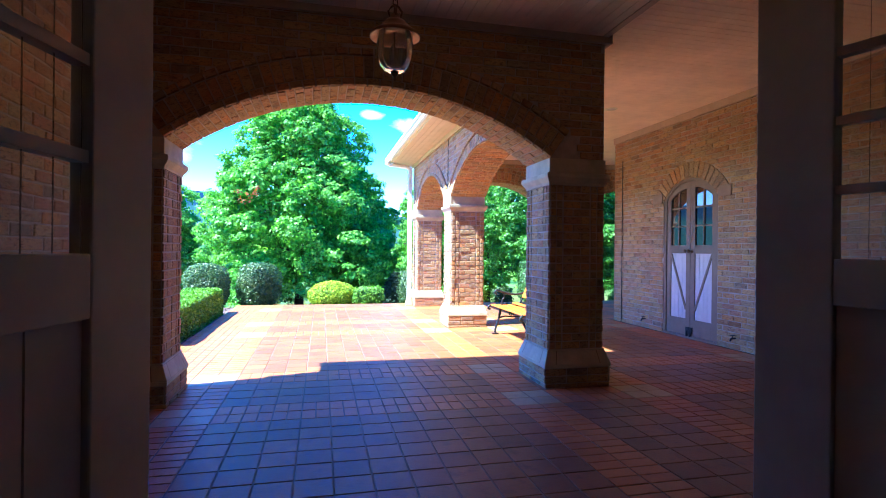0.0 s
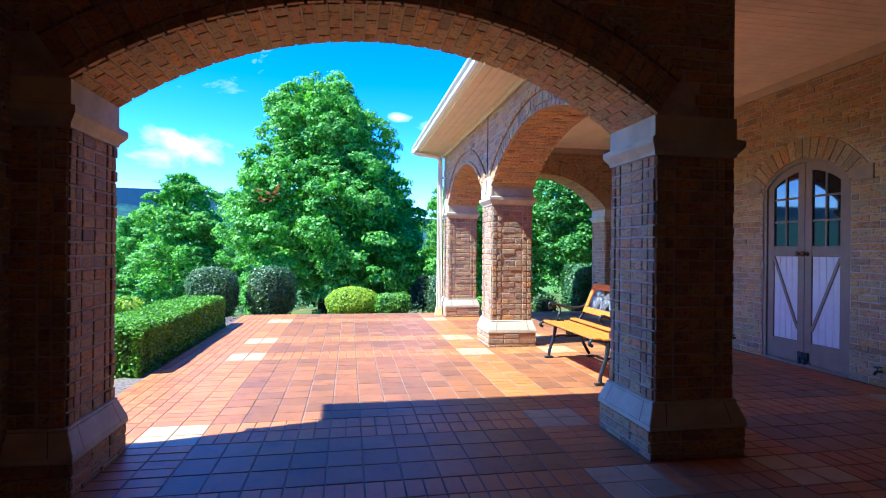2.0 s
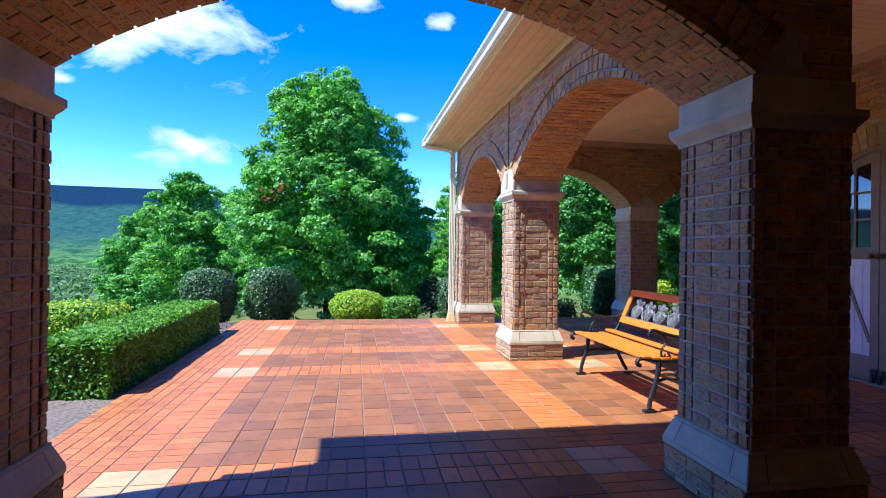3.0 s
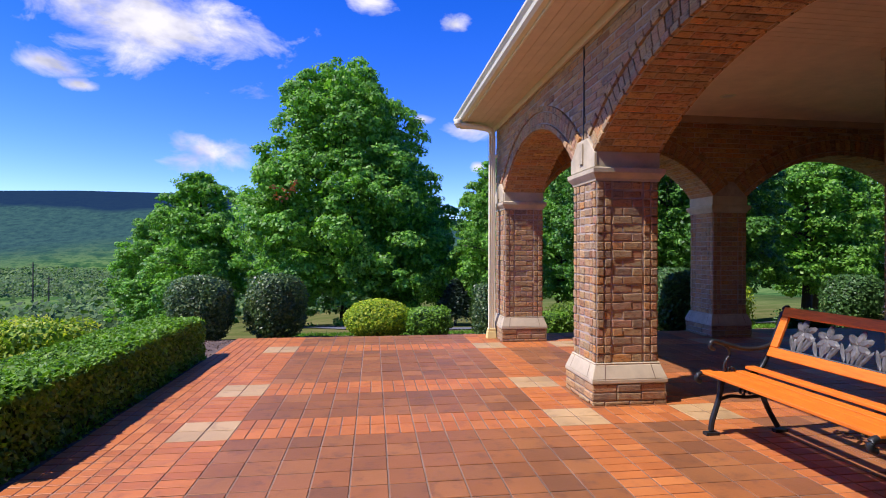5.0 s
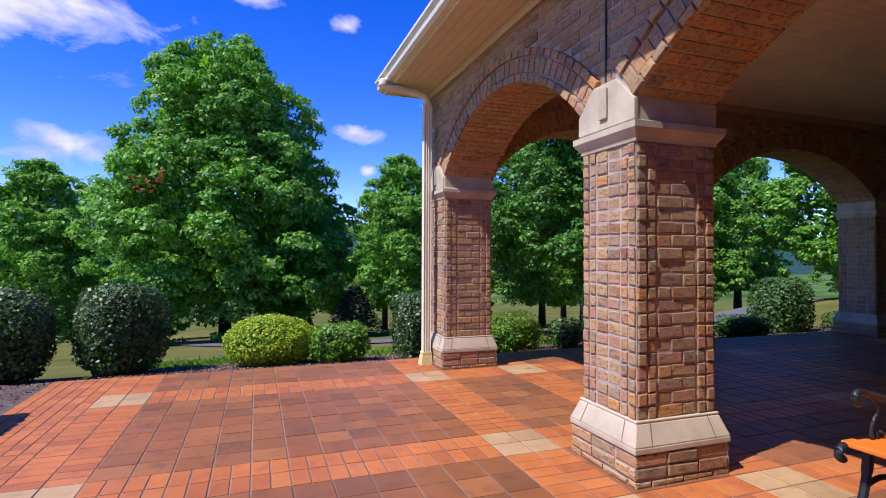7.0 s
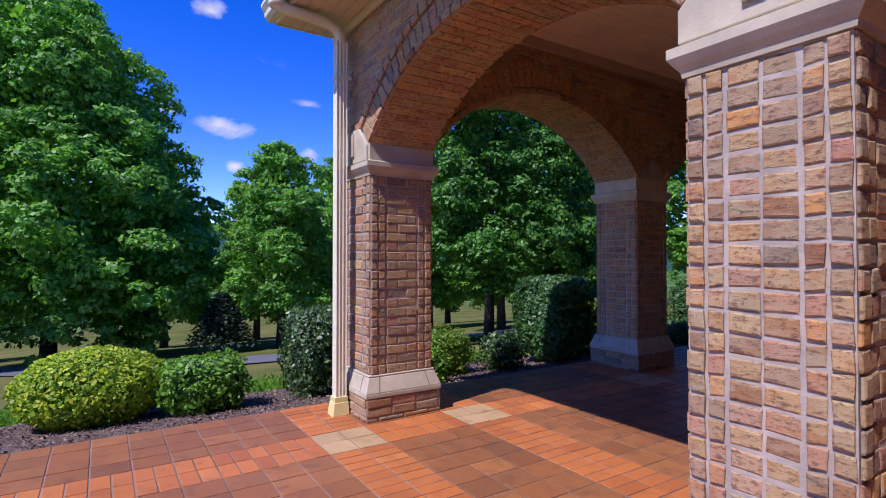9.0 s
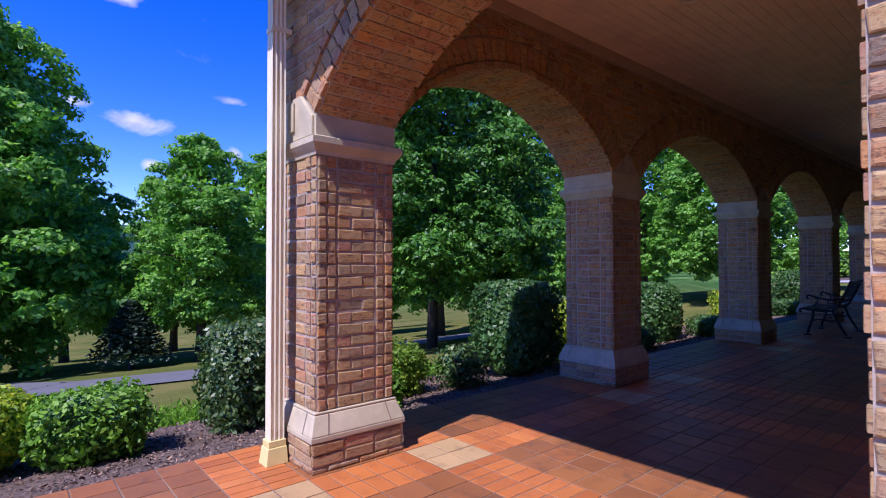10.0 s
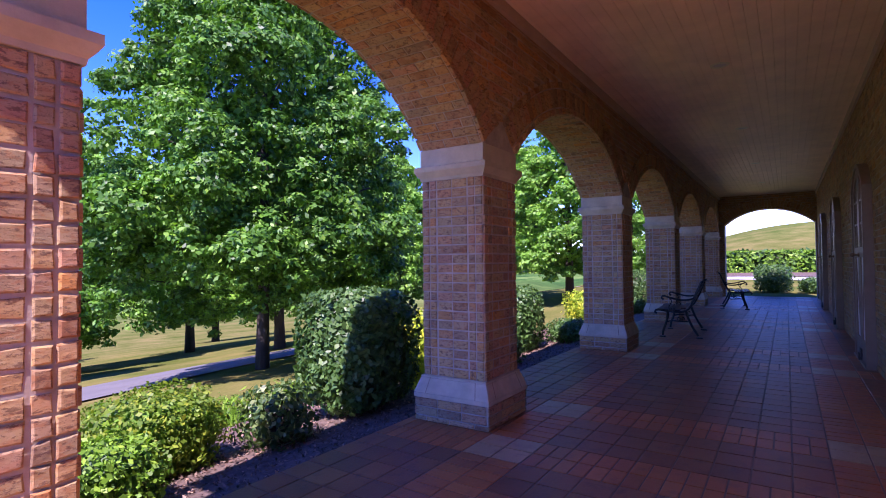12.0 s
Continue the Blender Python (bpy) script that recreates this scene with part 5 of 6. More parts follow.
def mulch_chips():
    n = 20000
    x = np.concatenate([nrng.uniform(-1.4, 12, n), nrng.uniform(-2.85, -1.48, n // 4)])
    y = np.concatenate([nrng.uniform(FY1 + 0.03, 13.7, n), nrng.uniform(5.35, 12.8, n // 4)])
    z = np.array([g_height(a, b) for a, b in zip(x, y)]) + 0.05
    c = np.stack([x, y, z], 1)
    nn = nrng.normal(size=(len(x), 3)) * 0.5 + np.array([0, 0, 1])
    ob = new("mulch_chips", leaves_mesh("mulch_chips", c, nn, nrng.uniform(0.012, 0.042, len(x)), MULCH_CHIP, 0.5))
    tagged(ob, "loose bark chips and dry leaves on the beds", "mulch", kind="stuff")


MULCH_CHIP = pieces_mat("mulch_chip", [(0.0, (0.07, 0.045, 0.033)), (0.6, (0.17, 0.11, 0.075)), (0.85, (0.27, 0.2, 0.15)), (1.0, (0.42, 0.25, 0.15))], 0.95, (0.03, 0.02, 0.02), 30, 0.4, 60, 0.002)
mulch_chips()

# ---- doors ----
def strip(geo, us, lo, hi, y0, y1):
    """A board between two outlines lo(u) and hi(u), from y0 to y1."""
    for a, b in zip(us[:-1], us[1:]):
        n = len(geo.v)
        geo.v += [(a, y0, lo(a)), (b, y0, lo(b)), (b, y0, hi(b)), (a, y0, hi(a)), (a, y1, lo(a)), (b, y1, lo(b)), (b, y1, hi(b)), (a, y1, hi(a))]
        geo.f += [tuple(n + i for i in q) for q in ((0, 1, 2, 3), (7, 6, 5, 4), (4, 5, 1, 0), (3, 2, 6, 7), (4, 0, 3, 7), (1, 5, 6, 2))]


def lin(a, b, n):
    return [a + (b - a) * i / n for i in range(n + 1)]


PANE = bpy.data.materials.new("window_pane")
PANE.use_nodes = True
pb = PANE.node_tree.nodes["Principled BSDF"]
pb.inputs["Base Color"].default_value = (0.012, 0.014, 0.018, 1)
pb.inputs["Roughness"].default_value = 0.03
pb.inputs["IOR"].default_value = 2.1


def door_leaf(parent, u0, u1, top, frame_m, panel_m, meet_right, glass_m, th=0.045, glaze0=1.30, bars=(1.57, 1.83), rail=0.085, brace=0.016):
    """One leaf of a barn-style glazed door: frame, boarded lower panel with one diagonal brace, glazed top with bars. Local front is -y."""
    leaf = part("door_leaf", Geo().box(u0, u0 + rail, -th, 0, 0.03, top(u0 + rail * 0.5) - rail * 0.5).box(u1 - rail, u1, -th, 0, 0.03, top(u1 - rail * 0.5) - rail * 0.5), frame_m, parent, bevel=0.004)
    us = lin(u0, u1, 10)
    g = Geo()
    strip(g, us, lambda u: top(u) - rail, top, -th + 0.0015, -0.0015)
    part("top_rail", g, frame_m, leaf)
    a, b = u0 + rail, u1 - rail
    part("middle_rail", Geo().box(a, b, -th + 0.001, -0.001, glaze0 - 0.115, glaze0), frame_m, leaf, bevel=0.003)
    part("bottom_rail", Geo().box(a, b, -th + 0.001, -0.001, 0.03, 0.26), frame_m, leaf, bevel=0.003)
    pl = Geo()
    n = 4
    for i in range(n):
        p, q = a + (b - a) * i / n, a + (b - a) * (i + 1) / n
        pl.box(p + 0.003, q - 0.003, -th + 0.014, -0.014, 0.26, glaze0 - 0.115)
    pl.box(a, b, -th + 0.018, -0.018, 0.26, glaze0 - 0.115)
    part("panel", pl, panel_m, leaf, "white painted boarded panel")
    z0, z1 = 0.27, glaze0 - 0.125
    (xa, xb) = (a, b) if meet_right else (b, a)
    d = Geo()
    w = brace
    for yy0, yy1 in ((-th + 0.002, -th + 0.0135),):
        p, q = Vector((xa, 0, z1)), Vector((xb, 0, z0 + 0.12))
        s = (q - p).normalized()
        t = Vector((-s.z, 0, s.x)) * w
        n0 = len(d.v)
        for yy in (yy0, yy1):
            for r in (p - t, q - t, q + t, p + t):
                d.v.append((r.x, yy, r.z))
        d.f += [tuple(n0 + i for i in f) for f in ((3, 2, 1, 0), (4, 5, 6, 7), (0, 1, 5, 4), (1, 2, 6, 5), (2, 3, 7, 6), (3, 0, 4, 7))]
    part("brace", d, frame_m, leaf)
    gl = Geo()
    strip(gl, lin(a, b, 8), lambda u: glaze0, lambda u: top(u) - rail, -th * 0.5 - 0.003, -th * 0.5 + 0.003)
    pane = part("pane", gl, glass_m, leaf)
    mb = Geo().box((a + b) / 2 - 0.011, (a + b) / 2 + 0.011, -th + 0.006, -0.006, glaze0, top((a + b) / 2) - rail)
    part("glazing_bar", mb, frame_m, leaf)
    for z in bars:
        part("glazing_bar", Geo().box(a, b, -th + 0.007, -0.007, z - 0.011, z + 0.011), frame_m, leaf)
    return leaf


def double_door(m, label, name="double_door"):
    """Arched double doors in their frame; local x from 0 to 1.10, front at -y."""
    root = thing(name, m, label, "door")
    uc, zc, r, th = arc_of(0.0, 1.10, 1.95, 2.25)
    top = lambda u: zc + math.sqrt(max(0.0, r * r - (u - uc) ** 2))
    fr = Geo()
    fr.box(0.0, 0.045, -0.06, 0.10, 0, 1.955).box(1.055, 1.10, -0.06, 0.10, 0, 1.955)
    strip(fr, lin(0.0, 1.10, 16), lambda u: top(u) - 0.045, lambda u: top(u) - 0.001, -0.06, 0.10)
    part("door_frame", fr, DOOR_FRAME, root, "dark taupe frame")
    inner = lambda u: top(u) - 0.047
    a = door_leaf(root, 0.048, 0.547, inner, DOOR_FRAME, DOOR_PANEL, True, PANE)
    b = door_leaf(root, 0.553, 1.052, inner, DOOR_FRAME, DOOR_PANEL, False, PANE)
    for leaf, x in ((a, 0.515), (b, 0.585)):
        h = Geo().lathe([(0.0, 0.0), (0.026, 0.0), (0.026, 0.006), (0.01, 0.012), (0.01, 0.04), (0.024, 0.05), (0.028, 0.062), (0.02, 0.074), (0.0, 0.078)], 14)
        ob = part("knob", h, BRONZE, leaf, "dark bronze knob", smooth=True)
        ob.matrix_basis = pose(x, -0.046, 1.215, 90, 0, 0)
        k = part("foot_bolt", Geo().box(x - 0.03, x + 0.03, -0.065, -0.046, 0.06, 0.15).box(x - 0.012, x + 0.012, -0.08, -0.046, 0.02, 0.10), IRON, leaf, "dark iron foot bolt", bevel=0.003)
    part("threshold", Geo().box(0.0, 1.10, -0.07, 0.08, -0.005, 0.028), DOOR_FRAME, root, bevel=0.004)
    return root


dd = double_door(pose(DW + 0.07, 7.345, 0, 0, 0, -90), "closed taupe arched double doors with white boarded panels in the brick wall")
for x in (9.6, 13.4, 17.2):
    c = copy_thing(dd, pose(x + 0.55, DWALL_Y + 0.035, 0, 0, 0, 180))
    tagged(c, label="closed taupe arched double doors in the shaded porch wall")

# springer stones beside the door's arch
for yy in (7.345 + 0.13, 6.245 - 0.13):
    s = thing("springer_stone", pose(DW, yy, 0), "tan stone block at the foot of the door's arch", kind="structure")
    part("block", Geo().box(-0.022, -0.002, -0.11, 0.11, 1.93, 2.07), SPRINGER, s, bevel=0.004)

# entrance doors, swung into the room
flat_top = lambda u: 2.36
fr = thing("door_frame_entry", pose(0, 0.68, 0), "dark taupe frame of the entrance doors", "door frame", kind="structure")
part("jamb", Geo().box(w0, -0.385, -0.09, 0.085, 0, hd), DARK_DOOR, fr, bevel=0.003)
part("jamb", Geo().box(1.66, w1, -0.09, 0.085, 0, hd), DARK_DOOR, fr, bevel=0.003)
part("head", Geo().box(-0.385, 1.66, -0.09, 0.085, 2.37, hd), DARK_DOOR, fr, bevel=0.003)
for hx, ang, lab in ((-0.375, 76.9, 0), (1.645, 106.0, 1)):
    lf = thing("entrance_door", pose(hx, 0.79, 0, 0, 0, ang), "open dark taupe glazed entrance door leaf", "door", "entrance doors")
    door_leaf(lf, 0.0, 0.90, flat_top, DARK_DOOR, DARK_DOOR, lab == 0, GLASS, glaze0=1.20, bars=(1.37, 1.54, 1.71, 1.88, 2.05), rail=0.19, brace=0.05)

# ---- benches ----
def smooth_path(pts, n=6):
    """A Catmull-Rom curve through the points."""
    pts = [Vector(p) for p in pts]
    out = []
    for i in range(len(pts) - 1):
        p0, p1, p2, p3 = pts[max(i - 1, 0)], pts[i], pts[i + 1], pts[min(i + 2, len(pts) - 1)]
        for k in range(n):
            t = k / n
            out.append(0.5 * ((2 * p1) + (p2 - p0) * t + (2 * p0 - 5 * p1 + 4 * p2 - p3) * t * t + (3 * p1 - p0 - 3 * p2 + p3) * t ** 3))
    out.append(pts[-1])
    return out


def curl(cx, cz, r, a0, a1, n=9):
    return [(cx + r * (1 - 0.55 * i / n) * math.cos(a0 + (a1 - a0) * i / n), 0, cz + r * (1 - 0.55 * i / n) * math.sin(a0 + (a1 - a0) * i / n)) for i in range(n + 1)]


def end_frame(parent, y, iron):
    """A cast end frame in the plane y: legs, seat rail, back post, arm, scrolls."""
    S = lambda pts: [(p[0], y, p[1]) for p in pts]
    f = Geo()
    f.tube(smooth_path(S([(0.0, 0.36), (-0.028, 0.375), (-0.02, 0.405), (0.03, 0.415), (0.16, 0.395), (0.32, 0.39), (0.42, 0.42), (0.48, 0.50), (0.56, 0.68), (0.615, 0.83), (0.65, 0.845)])), 0.0165, 8)
    frame_ = part("end_frame", f, iron, parent, "black cast iron end frame", smooth=True)
    part("front_leg", Geo().tube(smooth_path(S([(0.15, 0.39), (0.145, 0.31), (0.125, 0.22), (0.085, 0.10), (0.075, 0.03)])), [0.021] * 8 + [0.018] * 17, 8).box(0.03, 0.12, y - 0.022, y + 0.022, 0.0, 0.022), iron, frame_, smooth=False)
    part("back_leg", Geo().tube(smooth_path(S([(0.40, 0.41), (0.43, 0.31), (0.49, 0.17), (0.565, 0.04)])), 0.018, 8).box(0.54, 0.63, y - 0.022, y + 0.022, 0.0, 0.022), iron, frame_)
    part("arm", Geo().tube(smooth_path(S([(0.10, 0.575), (0.075, 0.585), (0.07, 0.612), (0.10, 0.628), (0.18, 0.605), (0.32, 0.572), (0.44, 0.575), (0.52, 0.60)])), 0.0145, 8), iron, frame_, smooth=True)
    part("scroll", Geo().tube(smooth_path(S([(0.19, 0.40), (0.17, 0.45), (0.185, 0.50), (0.21, 0.53), (0.20, 0.575), (0.17, 0.60)])), 0.009, 6)
         .tube([(p[0], y, p[2]) for p in curl(0.225, 0.435, 0.028, 2.6, 8.2)], 0.008, 6), iron, frame_, smooth=True)
    part("stretcher", Geo().tube(smooth_path(S([(0.135, 0.235), (0.22, 0.255), (0.33, 0.245), (0.455, 0.25)])), 0.012, 6)
         .tube([(p[0], y, p[2]) for p in curl(0.30, 0.285, 0.028, -1.4, 4.4)], 0.009, 6)
         .tube([(p[0], y, p[2]) for p in curl(0.37, 0.29, 0.026, 4.4, -1.2)], 0.009, 6), iron, frame_, smooth=True)
    return frame_


def lean(t, across=0.0):
    """A point on the backrest: t metres up its slope, across in front of it."""
    a = math.atan2(0.155, 0.36)
    return 0.475 + t * math.sin(a) - across * math.cos(a), 0.475 + t * math.cos(a) + across * math.sin(a)


def tilted(geo, t0, t1, y0, y1, d0, d1):
    q = []
    for t, d in ((t0, d0), (t1, d0), (t1, d1), (t0, d1)):
        q.append(lean(t, d))
    n = len(geo.v)
    for yy in (y0, y1):
        geo.v += [(x, yy, z) for x, z in q]
    geo.f += [tuple(n + i for i in f) for f in ((0, 1, 2, 3), (7, 6, 5, 4), (4, 5, 1, 0), (5, 6, 2, 1), (6, 7, 3, 2), (7, 4, 0, 3))]


def bench(m, label, width, wood, iron, panel, group=""):
    """A cast-iron and wood garden bench; front at local -x, width along y."""
    root = thing("garden_bench", m, label, "bench", group)
    for s in (-1, 1):
        end_frame(root, s * (width / 2 - 0.02), iron)
    for i in range(5):
        x0 = 0.005 + i * 0.082
        z = 0.412 - 0.014 * math.sin(math.pi * i / 4) + (0.02 if i == 4 else 0)
        part("seat_slat", Geo().box(x0, x0 + 0.072, -width / 2 + 0.005, width / 2 - 0.005, z, z + 0.022), wood, root, bevel=0.005)
    hw = width / 2 - 0.035
    g = Geo(); tilted(g, 0.335, 0.40, -hw, hw, 0.004, 0.028)
    part("top_rail", g, wood, root, bevel=0.005)
    g = Geo(); tilted(g, 0.045, 0.11, -hw, hw, 0.004, 0.028)
    part("bottom_rail", g, wood, root, bevel=0.005)
    for s in (-1, 1):
        g = Geo(); tilted(g, 0.112, 0.333, s * hw if s < 0 else hw - 0.06, -hw + 0.06 if s < 0 else hw, 0.005, 0.027)
        part("stile", g, wood, root, bevel=0.005)
    # cast panel: a row of lilies with leaves
    R = random.Random(3)
    back = part("cast_panel", Geo().tube([(*lean(0.115, 0.012)[:1], -hw + 0.062, lean(0.115, 0.012)[1]), (lean(0.115, 0.012)[0], hw - 0.062, lean(0.115, 0.012)[1])], 0.006, 6), panel, root, "grey cast metal panel of lilies")
    nf = max(2, int((width - 0.2) / 0.2))

    def blob(pg, t, y, lt, ly, ang, d):
        pts = []
        for k in range(8):
            a = 2 * math.pi * k / 8
            u, v = lt * math.cos(a), ly * math.sin(a)
            pts.append((t + u * math.cos(ang) - v * math.sin(ang), y + u * math.sin(ang) + v * math.cos(ang)))
        n = len(pg.v)
        for dd_, sc in ((0.006, 1.0), (d, 0.55)):
            for tt, yy in pts:
                x, z = lean(t + (tt - t) * sc, dd_)
                pg.v.append((x, y + (yy - y) * sc, z))
        for k in range(8):
            j = (k + 1) % 8
            pg.f.append((n + k, n + j, n + 8 + j, n + 8 + k))
        pg.f.append(tuple(n + 8 + k for k in range(8)))
        pg.f.append(tuple(n + k for k in reversed(range(8))))
    for i in range(nf):
        y = -hw + 0.10 + (2 * hw - 0.20) * (i + 0.5) / nf + R.uniform(-0.015, 0.015)
        t = 0.245 + R.uniform(-0.012, 0.012)
        for k in range(6):
            pg = Geo()
            a = k * math.pi / 3 + R.uniform(-0.2, 0.2)
            blob(pg, t + 0.045 * math.cos(a), y + 0.045 * math.sin(a), 0.05, 0.026, a, 0.018)
            part("petal", pg, panel, back)
        for k in range(5):
            yy = y + (k - 2) * 0.036 + R.uniform(-0.01, 0.01)
            pg = Geo()
            blob(pg, 0.165 + R.uniform(-0.01, 0.015), yy, 0.065, 0.014, (k - 2) * 0.25, 0.014)
            part("leaf", pg, panel, back)
    return root


bench(pose(2.585, 6.94, 0), "orange varnished garden bench with black iron ends and lily panel", 1.27, BENCH_WOOD, IRON, SILVER)
bench(pose(11.1, 11.2, 0, 0, 0, -86), "dark wood and iron garden bench in the porch shade", 1.1, DARK_WOOD, IRON, IRON, "porch benches")
bench(pose(16.6, 10.25, 0, 0, 0, 96), "dark wood and iron garden bench near the porch's end", 1.1, DARK_WOOD, IRON, IRON, "porch benches")

# ---- lantern ----
lan = thing("hanging_lantern", pose(0.62, 3.4, 0), "bronze hanging lantern with a seeded glass bell and chain", "lamp")
cap_ = Geo().lathe([(0.0, 2.545), (0.028, 2.54), (0.03, 2.52), (0.055, 2.505), (0.075, 2.485), (0.085, 2.462), (0.12, 2.445), (0.143, 2.425), (0.143, 2.412), (0.128, 2.418), (0.10, 2.437), (0.0, 2.455)], 28)
part("cap", cap_, BRONZE, lan, smooth=True)
part("glass_bell", Geo().lathe([(0.103, 2.43), (0.105, 2.36), (0.10, 2.30), (0.085, 2.255), (0.06, 2.225), (0.02, 2.208), (0.018, 2.212), (0.057, 2.229), (0.081, 2.258), (0.096, 2.30), (0.101, 2.36), (0.099, 2.43)], 28), SEEDED, lan, "seeded glass bell", smooth=True)
part("finial", Geo().lathe([(0.0, 2.165), (0.008, 2.172), (0.006, 2.185), (0.016, 2.196), (0.022, 2.206), (0.0, 2.214)], 14), BRONZE, lan, smooth=True)
part("stem", Geo().tube([(0, 0, 2.44), (0, 0, 2.33)], 0.006, 8), BRONZE, lan)
for i in range(3):
    a = i * 2.1
    bulb = part("candle", Geo().lathe([(0.0, 2.275), (0.008, 2.275), (0.008, 2.32), (0.011, 2.335), (0.006, 2.355), (0.0, 2.365)], 10, (0.035 * math.cos(a), 0.035 * math.sin(a))), LAMP_WHITE, lan, smooth=True)
    part("arm", Geo().tube([(0, 0, 2.335), (0.018 * math.cos(a), 0.018 * math.sin(a), 2.29), (0.035 * math.cos(a), 0.035 * math.sin(a), 2.275)], 0.004, 6), BRONZE, lan)
for k in range(4):
    a = k * math.pi / 2
    part("scroll", Geo().tube([(0.03 * math.cos(a), 0.03 * math.sin(a), 2.53), (0.04 * math.cos(a), 0.04 * math.sin(a), 2.56), (0.022 * math.cos(a), 0.022 * math.sin(a), 2.585), (0.0, 0.0, 2.60)], 0.006, 6), BRONZE, lan)
for k in range(13):
    z = 2.61 + k * 0.041
    pts = [(0.013 * math.cos(t), 0, z + 0.026 * math.sin(t)) for t in lin(0, 2 * math.pi, 10)]
    if k % 2:
        pts = [(0, p[0], p[2]) for p in pts]
    part("link", Geo().tube(pts, 0.0035, 6, cap=False), BRONZE, lan)
part("canopy", Geo().lathe([(0.0, 3.105), (0.03, 3.105), (0.055, 3.125), (0.06, 3.14), (0.0, 3.141)], 20), BRONZE, lan, smooth=True)

# ---- downpipe ----
dp = thing("downpipe", pose(2.072, 11.55, 0), "fluted cream metal downpipe at the corner pier", "drainpipe")
def fluted(z0, z1, w=0.041, d=0.04):
    g = Geo()
    per = []
    for i in range(6):
        per.append((-w + 2 * w * i / 6 + (w / 12 if i % 2 else 0), -d + (0.006 if i % 2 else 0)))
    for i in range(5):
        per.append((w - (0.006 if i % 2 else 0), -d + 2 * d * i / 5))
    for i in range(6):
        per.append((w - 2 * w * i / 6, d - (0.006 if i % 2 else 0)))
    for i in range(5):
        per.append((-w + (0.006 if i % 2 else 0), d - 2 * d * i / 5))
    n = len(per)
    for z in (z0, z1):
        g.v += [(x, y, z) for x, y in per]
    for i in range(n):
        g.f.append((i, (i + 1) % n, n + (i + 1) % n, n + i))
    return g
part("pipe", fluted(0.13, 2.84), GUTTER, dp, "fluted cream pipe")
el = Geo()
pts = [(0, 0, 2.82), (0, 0, 2.88), (-0.03, 0, 2.935), (-0.10, 0.0, 2.962), (-0.30, 0.0, 2.985), (-0.42, 0.0, 2.99), (-0.475, 0, 3.01), (-0.50, 0, 3.07)]
el.tube(pts, 0.043, 10)
part("elbow", el, GUTTER, dp, smooth=True)
part("outlet", Geo().lathe([(0.0, 2.985), (0.05, 2.99), (0.064, 3.01), (0.052, 3.03), (0.062, 3.05), (0.05, 3.07), (0.0, 3.075)], 16, (-0.485, 0)), GUTTER, dp, "ribbed cream gutter outlet", smooth=True)
part("shoe", Geo().frustum((-0.075, 0.06, -0.06, 0.055, 0.0), (-0.06, 0.055, -0.05, 0.05, 0.10)).box(-0.055, 0.052, -0.046, 0.046, 0.10, 0.14), SHOE, dp, "yellowed plastic drain shoe", bevel=0.004)
part("strap", Geo().box(-0.046, 0.075, -0.044, 0.044, 2.55, 2.58), GUTTER, dp)

# ---- ceiling spots, taps ----
for x, y in ((4.1, 6.95), (4.78, 10.3), (8.0, 10.0), (11.1, 10.0), (14.6, 9.97), (17.9, 9.97), (0.62, 2.2)):
    zc_ = CEIL - 0.012 - (0.03 if x < 2 else 0)
    sp = thing("ceiling_spot", pose(x, y, zc_), "unlit recessed ceiling spot with a tan ring", "ceiling light", "recessed ceiling spots")
    part("ring", Geo().lathe([(0.06, 0.0), (0.064, -0.008), (0.085, -0.006), (0.092, 0.0)], 22), GUTTER, sp, smooth=True)
    part("lens", Geo().lathe([(0.0, -0.001), (0.061, -0.001)], 22), DARK_DOOR, sp)
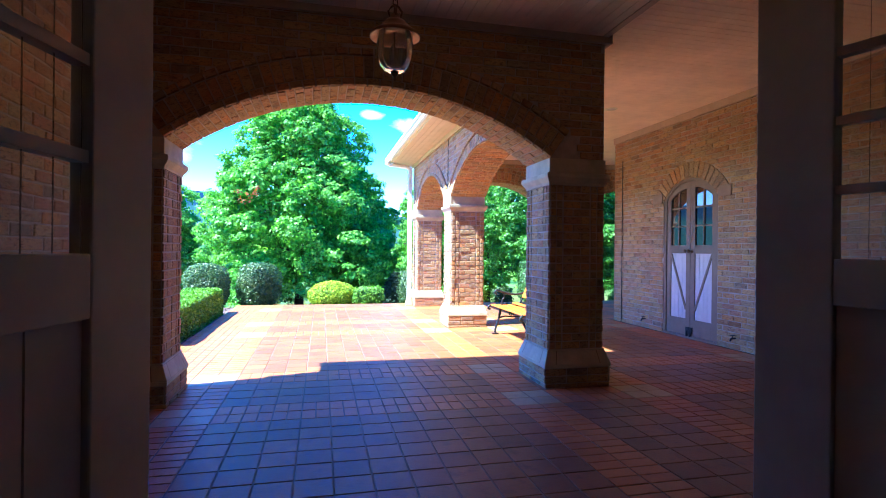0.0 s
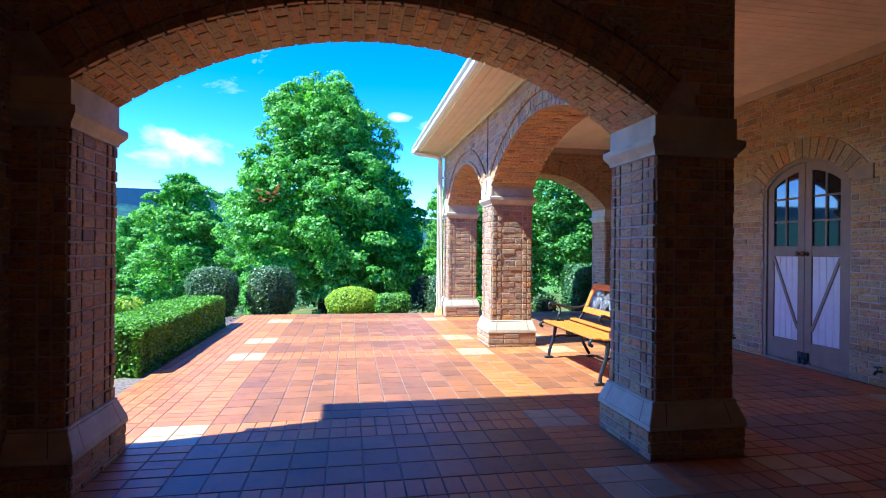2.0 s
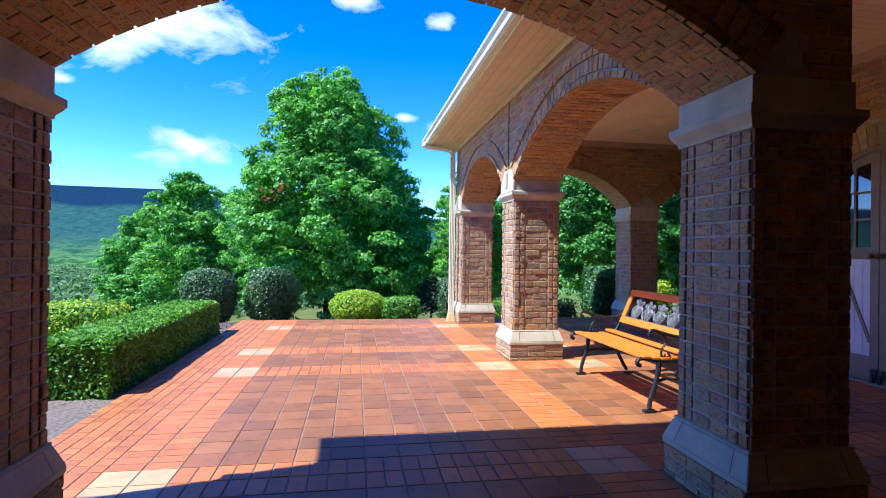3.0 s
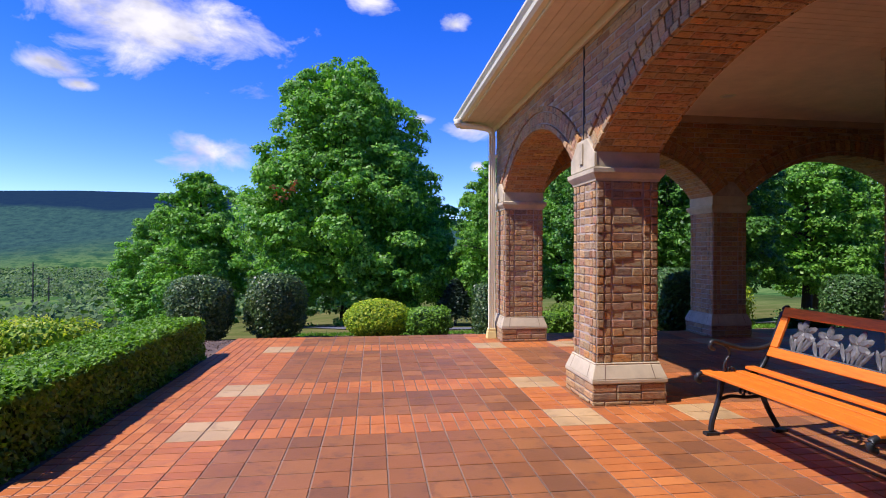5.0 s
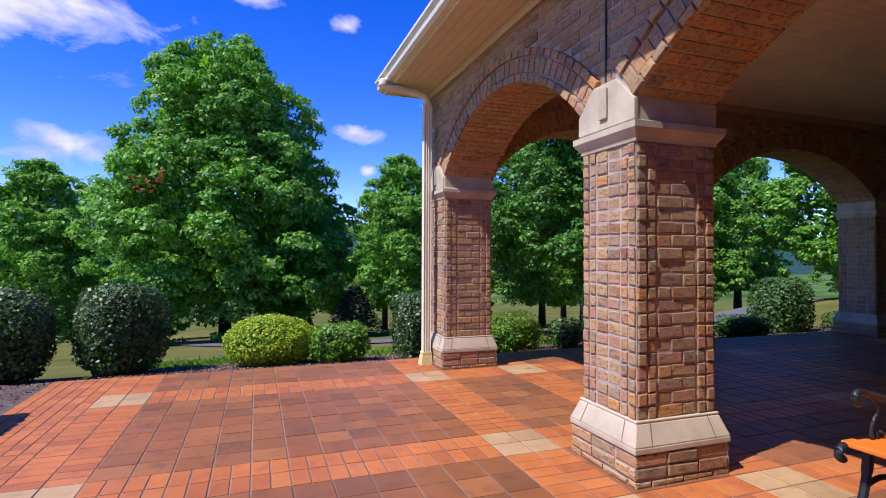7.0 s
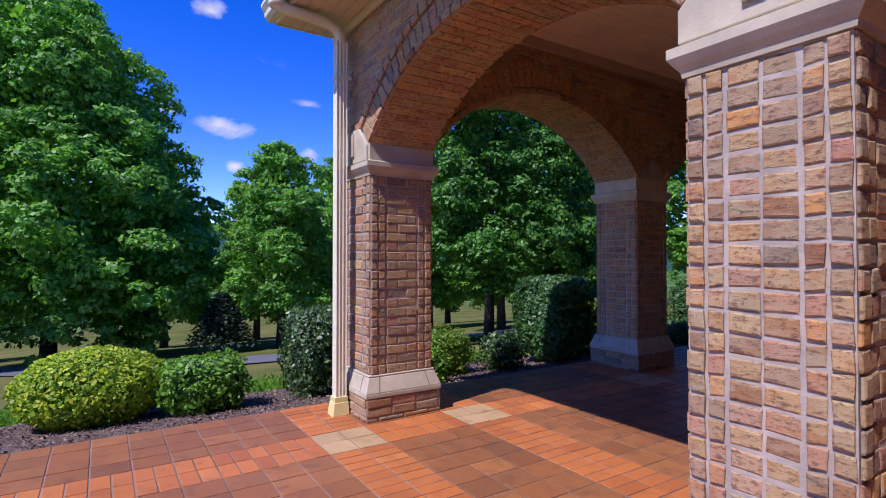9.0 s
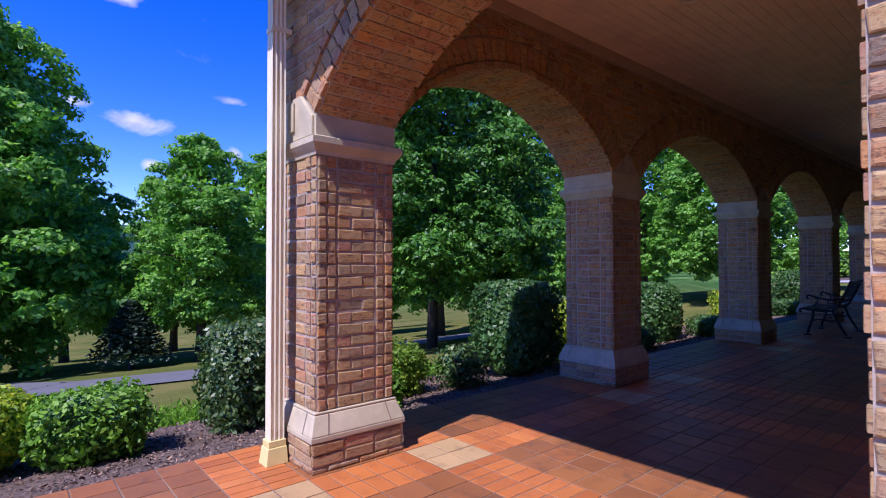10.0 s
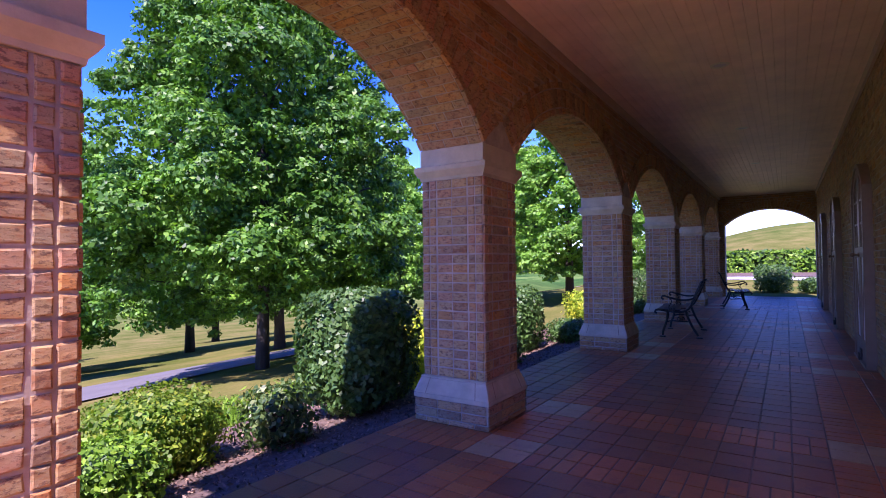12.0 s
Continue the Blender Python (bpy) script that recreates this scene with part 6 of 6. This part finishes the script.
for y in (7.78, 5.93):
    tp = thing("wall_tap", pose(DW - 0.012, y, 0.14), "small dark metal tap low on the brick wall", "tap", "wall taps")
    part("body", Geo().tube([(0.01, 0, 0), (-0.05, 0, 0), (-0.07, 0, -0.03)], 0.012, 8), IRON, tp)
    part("wheel", Geo().tube([(-0.035, 0, 0.01), (-0.035, 0, 0.035)], 0.006, 6).box(-0.06, -0.01, -0.025, 0.025, 0.035, 0.045), IRON, tp, bevel=0.003)
cj = thing("wall_joint", pose(BX0, P2Y + 0.01, 0), "dark upright movement joint above the sunlit pier", kind="structure")
part("seam", Geo().box(-0.014, -0.002, -0.005, 0.005, 2.16, 2.97), IRON, cj)
for x, y, h in ((-76, 134, 8.5), (-71, 131, 8.0)):
    po = thing("utility_pole", at_land(x, y), "far thin wooden pole on the valley side", "pole", "utility poles")
    part("post", Geo().tube([(0, 0, -0.5), (0, 0, h)], [0.16, 0.11], 8), BARK, po)
    part("crossarm", Geo().box(-1.1, 1.1, -0.06, 0.06, h - 0.7, h - 0.55), BARK, po)

# ---- pavers, last ----
def lay_pavers():
    prng = random.Random(11)
    mats = {"f": PAVER_FIELD, "b": PAVER_BAND, "c": PAVER_CREAM}
    left = 300
    meshes = {}
    for kind in "cbf":
        g = Geo()
        for x0, x1, y0, y1 in pv[kind]:
            xm, ym = (x0 + x1) / 2, (y0 + y1) / 2
            w, h = x1 - x0 - 0.009, y1 - y0 - 0.009
            near = 0.1 < xm < 3.2 and 9.2 < ym < 11.9
            if near and left > 0:
                left -= 1
                key = (kind, round(w, 3), round(h, 3))
                if key not in meshes:
                    q = Geo()
                    q.piece((-w / 2, -h / 2, -0.008), (w / 2, -h / 2, -0.008), (w / 2, h / 2, -0.008), (-w / 2, h / 2, -0.008), UP, 0.009, 0.003)
                    meshes[key] = q.mesh("paver", mats[kind])
                instance_piece("paver", meshes[key], bed, pose(xm, ym, prng.uniform(-0.0012, 0.0012), prng.uniform(-0.25, 0.25), prng.uniform(-0.25, 0.25), prng.uniform(-0.25, 0.25)))
            else:
                z = -0.008 + prng.uniform(-0.001, 0.001)
                g.piece((xm - w / 2, ym - h / 2, z), (xm + w / 2, ym - h / 2, z), (xm + w / 2, ym + h / 2, z), (xm - w / 2, ym + h / 2, z), UP, 0.009, 0.003)
        part("paving", g, mats[kind], bed, kind="stuff")


lay_pavers()
